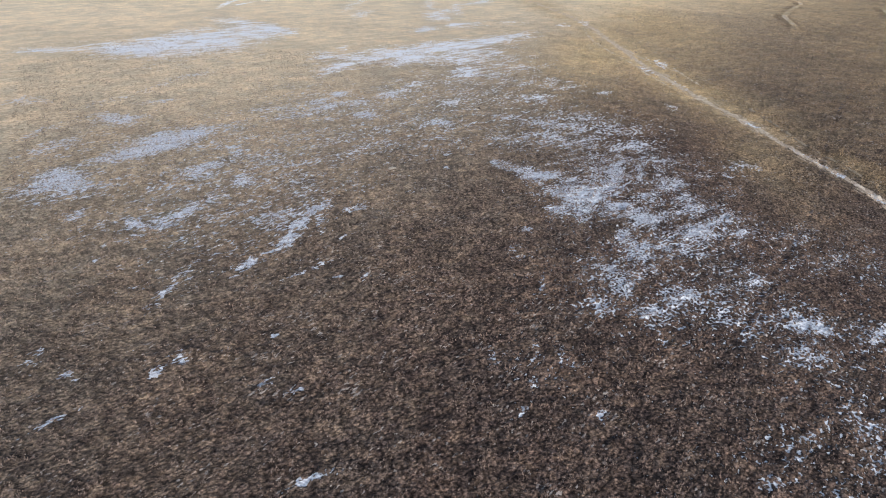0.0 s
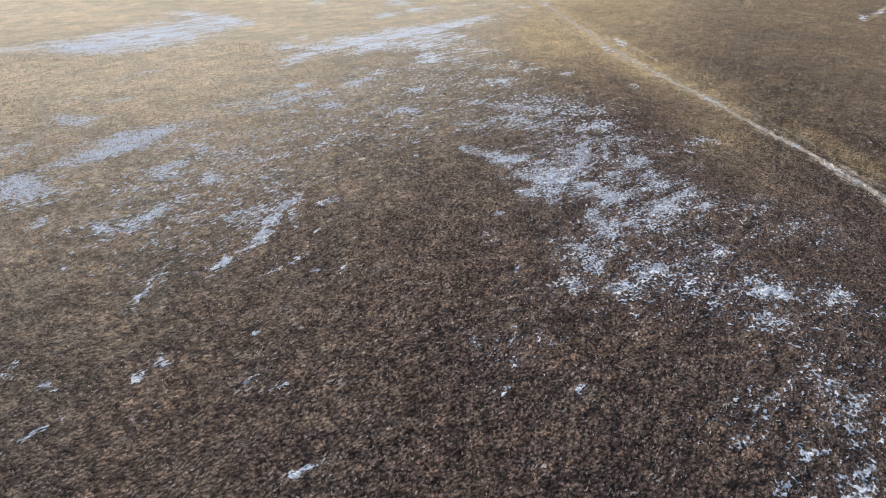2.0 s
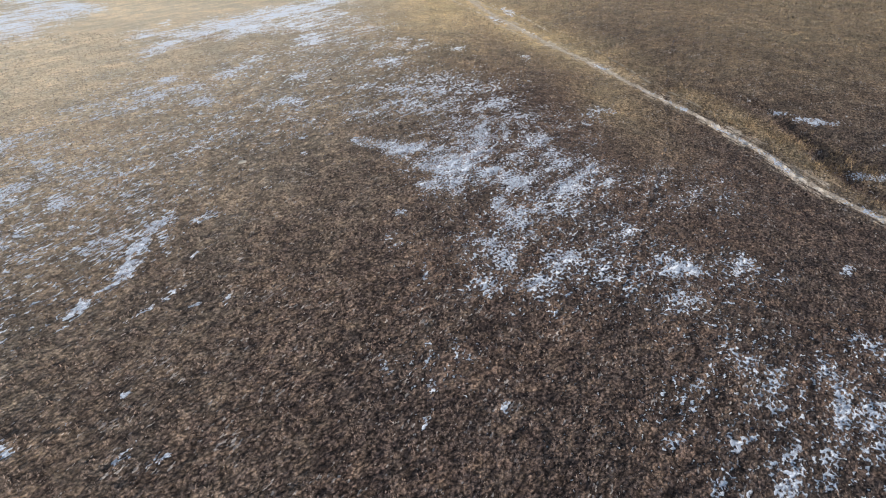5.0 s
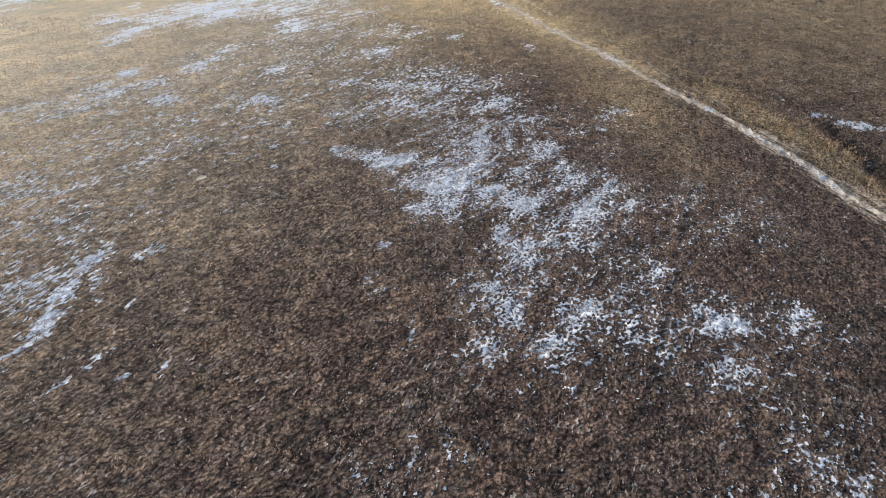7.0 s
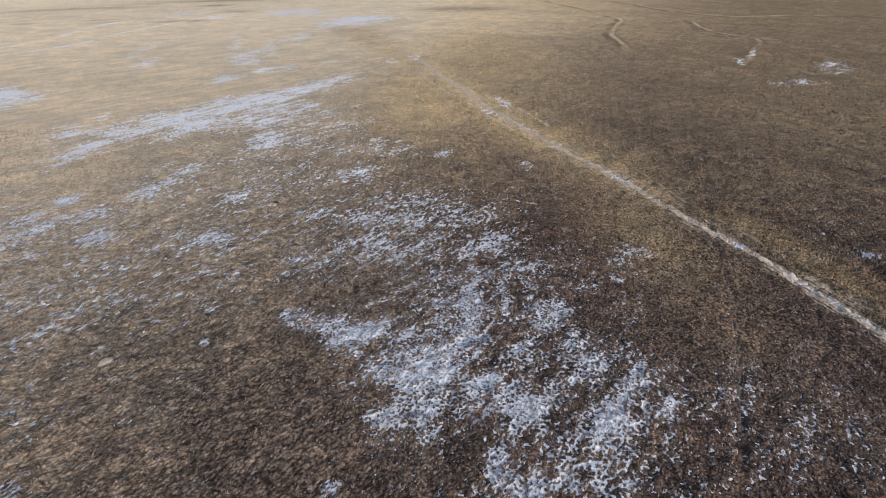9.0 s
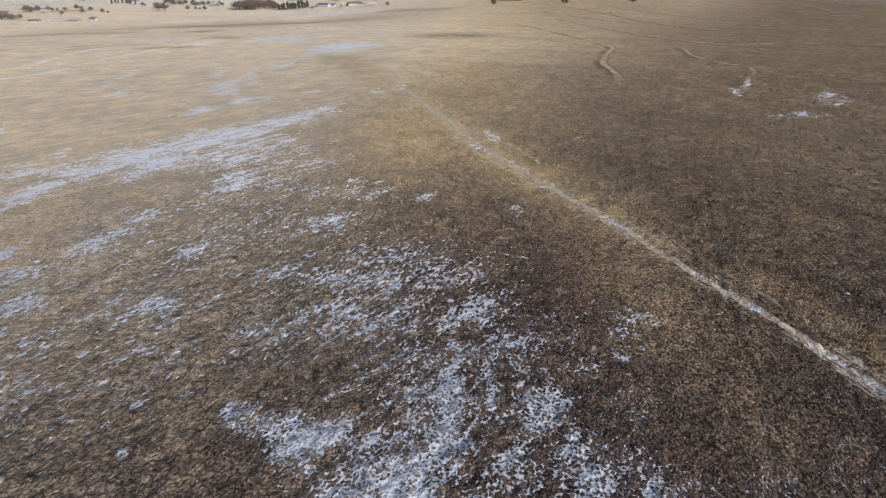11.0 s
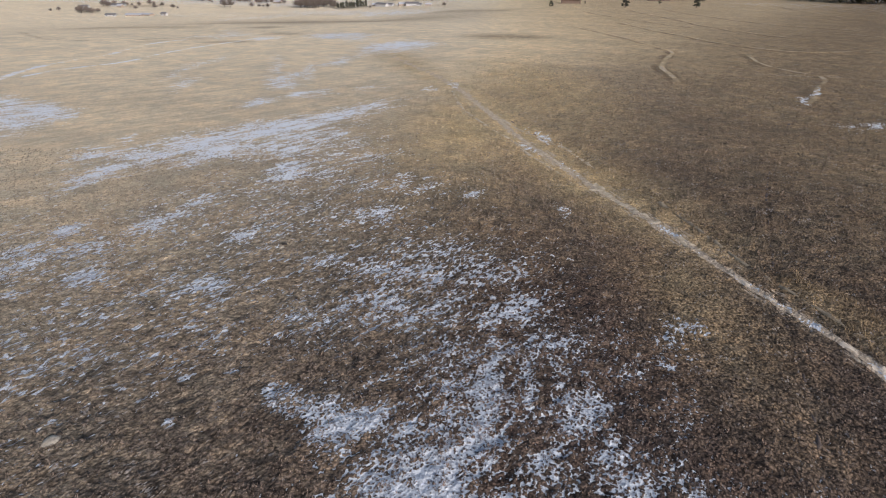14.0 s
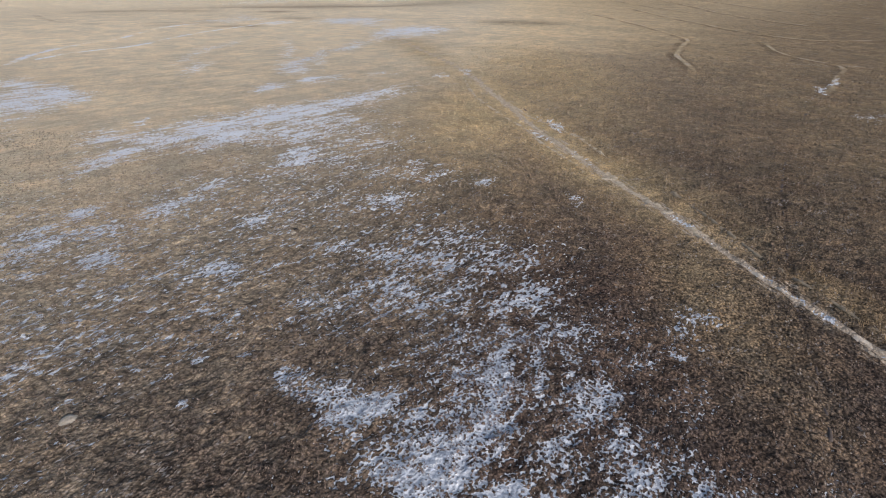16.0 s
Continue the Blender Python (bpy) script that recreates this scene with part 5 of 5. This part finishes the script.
BARE_WEST = ((-618, 863, 1.77), (-624, 883, 1.35), (-693, 1022, 1.55), (-697, 1036, 1.39), (-681, 1023, 1.20), (-643, 1081, 1.40), (-602, 1052, 1.01), (-552, 998, 1.11), (-477, 1054, 2.09), (-444, 1069, 1.28), (-415, 1070, 1.11), (-359, 1086, 2.06), (-343, 1071, 2.33), (-333, 1071, 2.17), (-327, 1086, 2.04), (-320, 1102, 1.91), (-314, 1118, 2.09), (-306, 1118, 1.77), (-331, 1353, 1.55), (-321, 1375, 1.57), (-310, 1373, 1.37), (-233, 1308, 1.66), (-226, 1343, 1.70), (-200, 1358, 1.72), (-189, 1366, 1.73), (-154, 1263, 1.59), (-154, 1344, 1.50), (-122, 1216, 1.19), (-107, 1232, 1.71), (-94, 1210, 2.19), (-88, 1220, 2.03), (-78, 1313, 1.28), (-59, 1304, 1.45),)
BARE_MIDDLE = ((-42, 1244, 1.38), (-27, 1215, 1.35), (-16, 1192, 1.15), (1, 1209, 1.00), (17, 1230, 1.02), (-794, 1343, 1.53), (-564, 1260, 1.73), (-522, 1220, 1.48), (-504, 1240, 1.49), (-457, 1222, 1.09), (-578, 1182, 1.10), (-622, 1218, 1.53), (-601, 863, 1.31), (-606, 883, 1.04), (-691, 1050, 1.40), (-674, 1051, 1.22), (-645, 1051, 1.03), (-544, 1240, 1.70), (-521, 1240, 1.31), (-473, 1184, 1.24), (-462, 1184, 1.41), (-426, 1185, 1.05), (-353, 1086, 2.37), (-343, 1086, 2.52), (-343, 1118, 2.43), (-335, 1134, 2.29), (-326, 1151, 2.32), (-300, 1087, 1.56), (-224, 1301, 1.65),)
BARE_EAST = ((-220, 1379, 1.55), (-167, 1279, 1.43), (-132, 1232, 1.20), (-103, 1244, 2.08), (-95, 1253, 2.26), (-89, 1333, 1.48), (-70, 1324, 1.47), (-52, 1289, 1.43), (-34, 1254, 1.56), (-22, 1203, 1.50), (-7, 1173, 1.14),)
BARE_BUSHES = (
    (-685, 886, 1.16), (-681, 898, 1.63), (-635, 878, 2.01), (-616, 895, 1.12), (-595, 961, 1.63), (-582, 994, 2.14), (-546, 1242, 1.40), (-526, 1225, 1.93), (-485, 1190, 2.40),
    (-356, 1101, 1.19), (-325, 1060, 1.62), (-293, 1089, 2.09), (-310, 1329, 1.41), (-230, 1075, 1.59), (-240, 1359, 2.56), (-175, 1264, 1.32), (-132, 1247, 1.81), (-92, 1006, 1.88),
)
FARM_PINES = ((-666, 1237, 1.19), (-659, 1237, 1.19), (-653, 1237, 1.18), (-645, 1238, 1.35), (-637, 1238, 1.34), (-618, 1218, 1.15), (-600, 1200, 1.13), (-1253, 1930, 1.68), (-1234, 1936, 1.68), (-1176, 1886, 1.63), (-925, 1667, 1.16), (-915, 1669, 1.16), (-903, 1671, 1.39),)
planted(pine_parts, "pine_tree", PINES, "dark green pine standing alone on the far slope", "pine tree", "scattered pines", 9, 2, 1.65)
planted(pine_parts, "pine_tree", WINDBREAK, "dark pine in a farm windbreak row", "pine tree", "windbreak pines", 9, 3)
planted(pine_parts, "pine_tree", WOOD[:75], "tall dark pine at the edge of a wood", "pine tree", "pines of the wood", 16, 4)
planted(pine_parts, "pine_tree", WOOD[75:], "tall dark pine at the edge of a wood", "pine tree", "pines of the wood", 16, 5)
# companions that thicken the rows
for rows in ("west", "middle"):
    base = BARE_WEST if rows == "west" else BARE_MIDDLE
    more = [(x + dice.uniform(-14, 14), y + dice.uniform(-10, 16), s * dice.uniform(0.5, 1.0)) for x, y, s in base]
    if rows == "west":
        BARE_WEST = base + tuple(more)
    else:
        BARE_MIDDLE = base + tuple(more)
planted(bare_tree_parts, "bare_tree", BARE_WEST, "leafless grey-brown tree near a farmstead", "tree", "bare valley trees", 9, 6)
planted(bare_tree_parts, "bare_tree", BARE_MIDDLE, "leafless grey-brown tree in the valley", "tree", "bare valley trees", 9, 7)
planted(bare_tree_parts, "bare_tree", BARE_EAST, "leafless grey-brown tree in the valley", "tree", "bare valley trees", 9, 9)
planted(bare_tree_parts, "bare_tree", BARE_BUSHES, "low leafless grey-brown scrub tree in the valley", "tree", "bare valley scrub", 5, 11)
planted(pine_parts, "pine_tree", FARM_PINES, "small dark pine beside a farmstead", "pine tree", "farmstead pines", 8, 8)

# x, y, length, height to the ridge, kind of wall, turn
HOUSES = (
    (-608, 1219, 13.3, 10.6, 0, 6), (-532, 1147, 14.8, 7.4, 0, -21), (-485, 855, 8.5, 4.7, 0, -8), (-548, 827, 13.4, 3.8, 0, 15),
    (-519, 836, 20.9, 3.8, 1, 17), (-506, 846, 17.1, 3.8, 1, -13), (-1263, 1799, 52.0, 8.7, 0, -23), (-732, 1917, 30.2, 12.1, 0, 0),
    (-693, 1923, 14.1, 6.0, 0, 14), (-829, 1682, 25.8, 7.4, 0, -17), (-846, 1679, 16.6, 7.4, 1, 24), (-673, 1023, 14.3, 4.8, 0, -8),
)
FARMS = (
    (-670, 1037, 14.4, 4.8, 0, 17), (-220, 1131, 22.3, 6.7, 0, -22), (-206, 1136, 13.4, 5.6, 0, -15), (-179, 1127, 17.6, 6.6, 1, 19),
    (-162, 1123, 24.1, 6.6, 0, 15), (226, 944, 22.4, 9.3, 2, 4), (239, 944, 11.2, 6.6, 2, 11), (-147, 1106, 8.6, 4.3, 0, 5),
    (-236, 1140, 9.0, 5.6, 1, 22), (-682, 960, 10.9, 5.5, 0, 8), (-648, 1001, 10.1, 5.7, 1, -14), (-878, 1626, 19.1, 8.6, 0, 20),
    (-480, 1214, 10.8, 6.1, 0, 3), (-444, 1195, 14.5, 5.9, 1, -9), (-283, 1166, 14.9, 5.6, 0, 12), (-126, 1073, 11.1, 5.0, 1, 6),
)
BARN = (90, 827, 24.6, 9.5)


def house(x, y, length, tall, kind, turn):
    """A gabled house or shed with windows and a door on its long near side."""
    wall, roof = ((WHITE_WALL, GREY_ROOF), (TAN_WALL, WHITE_ROOF), (BROWN_WALL, GREY_ROOF))[kind]
    label = ("white house with a grey gabled roof in the valley", "tan shed with a snowy metal roof in the valley",
             "dark brown house with a grey roof beyond the field")[kind]
    deep, eaves = min(length * 0.62, 11.0), tall * 0.58
    thing = empty_at("house", x, y, ground_at(x, y) - 0.15, label, "house", "far houses", turn)
    bm = bmesh.new()
    l2, d2 = length / 2, deep / 2
    section = ((-d2, 0), (d2, 0), (d2, eaves), (0, tall * 0.97), (-d2, eaves))
    ends = [[bm.verts.new((sx, sy, sz)) for sy, sz in section] for sx in (-l2, l2)]
    bm.faces.new(ends[0])
    bm.faces.new(ends[1][::-1])
    for k in range(5):
        bm.faces.new((ends[0][k], ends[1][k], ends[1][(k + 1) % 5], ends[0][(k + 1) % 5]))
    part("wall", bm, wall, thing)
    bm = bmesh.new()
    over, thick = 0.5, 0.22
    slope = (tall - eaves) / d2
    for s in (-1, 1):
        lower, upper = (s * (d2 + over), eaves - over * slope), (0.0, tall)
        quad = [bm.verts.new((sx, q[0], q[1] + h)) for sx in (-l2 - over, l2 + over) for q in (lower, upper) for h in (0.06, 0.06 + thick)]
        for f in ((0, 1, 3, 2), (4, 6, 7, 5), (0, 4, 5, 1), (2, 3, 7, 6), (1, 5, 7, 3), (0, 2, 6, 4)):
            bm.faces.new([quad[i] for i in f])
    bmesh.ops.recalc_face_normals(bm, faces=bm.faces)
    part("roof", bm, roof, thing)
    count = max(2, int(length / 4))
    for k in range(count):
        cx = -l2 + length * (k + 0.5) / count
        bm = bmesh.new()
        if k == count // 2:
            box(bm, cx - 0.55, -d2 - 0.05, 0.1, cx + 0.55, -d2 + 0.05, min(2.2, eaves - 0.2))
            part("door", bm, BROWN_WALL, thing, "dark plank door")
        else:
            box(bm, cx - 0.6, -d2 - 0.05, min(0.9, eaves * 0.35), cx + 0.6, -d2 + 0.05, min(2.1, eaves - 0.25))
            part("window", bm, DARK_GLASS, thing)


for row in HOUSES + FARMS:
    house(*row)


def barn(x, y, length, tall):
    """A long weathered barn with a row of dark open bays."""
    thing = empty_at("barn", x, y, ground_at(x, y) - 0.15, "long brown weathered barn with open dark bays", "barn")
    l2, deep = length / 2, 9.0
    bm = bmesh.new()
    box(bm, -l2, deep - 0.3, 0, l2, deep, tall * 0.9)
    part("back_wall", bm, BROWN_WALL, thing)
    for s in (-l2, l2 - 0.3):
        bm = bmesh.new()
        box(bm, s, 0.3, 0, s + 0.3, deep - 0.3, tall * 0.85)
        part("end_wall", bm, BROWN_WALL, thing)
    bm = bmesh.new()
    box(bm, -l2, 0.0, tall * 0.66, l2, 0.3, tall * 0.9)
    part("fascia", bm, BROWN_WALL, thing)
    bm = bmesh.new()
    box(bm, -l2, 0.0, 0, l2, 0.25, tall * 0.36)
    part("low_wall", bm, BROWN_WALL, thing)
    bays = 7
    for k in range(bays + 1):
        cx = -l2 + (length - 1.1) * k / bays
        bm = bmesh.new()
        box(bm, cx, 0.02, tall * 0.36, cx + 1.1, 0.4, tall * 0.66)
        part("post", bm, BROWN_WALL, thing)
    bm = bmesh.new()
    v = box(bm, -l2 - 0.6, -0.7, tall * 0.9, l2 + 0.6, deep + 0.5, tall * 0.9 + 0.3)
    for q in v:
        if q.co.y > 1:
            q.co.z += 0.25
    part("roof", bm, BROWN_WALL, thing)


barn(*BARN)
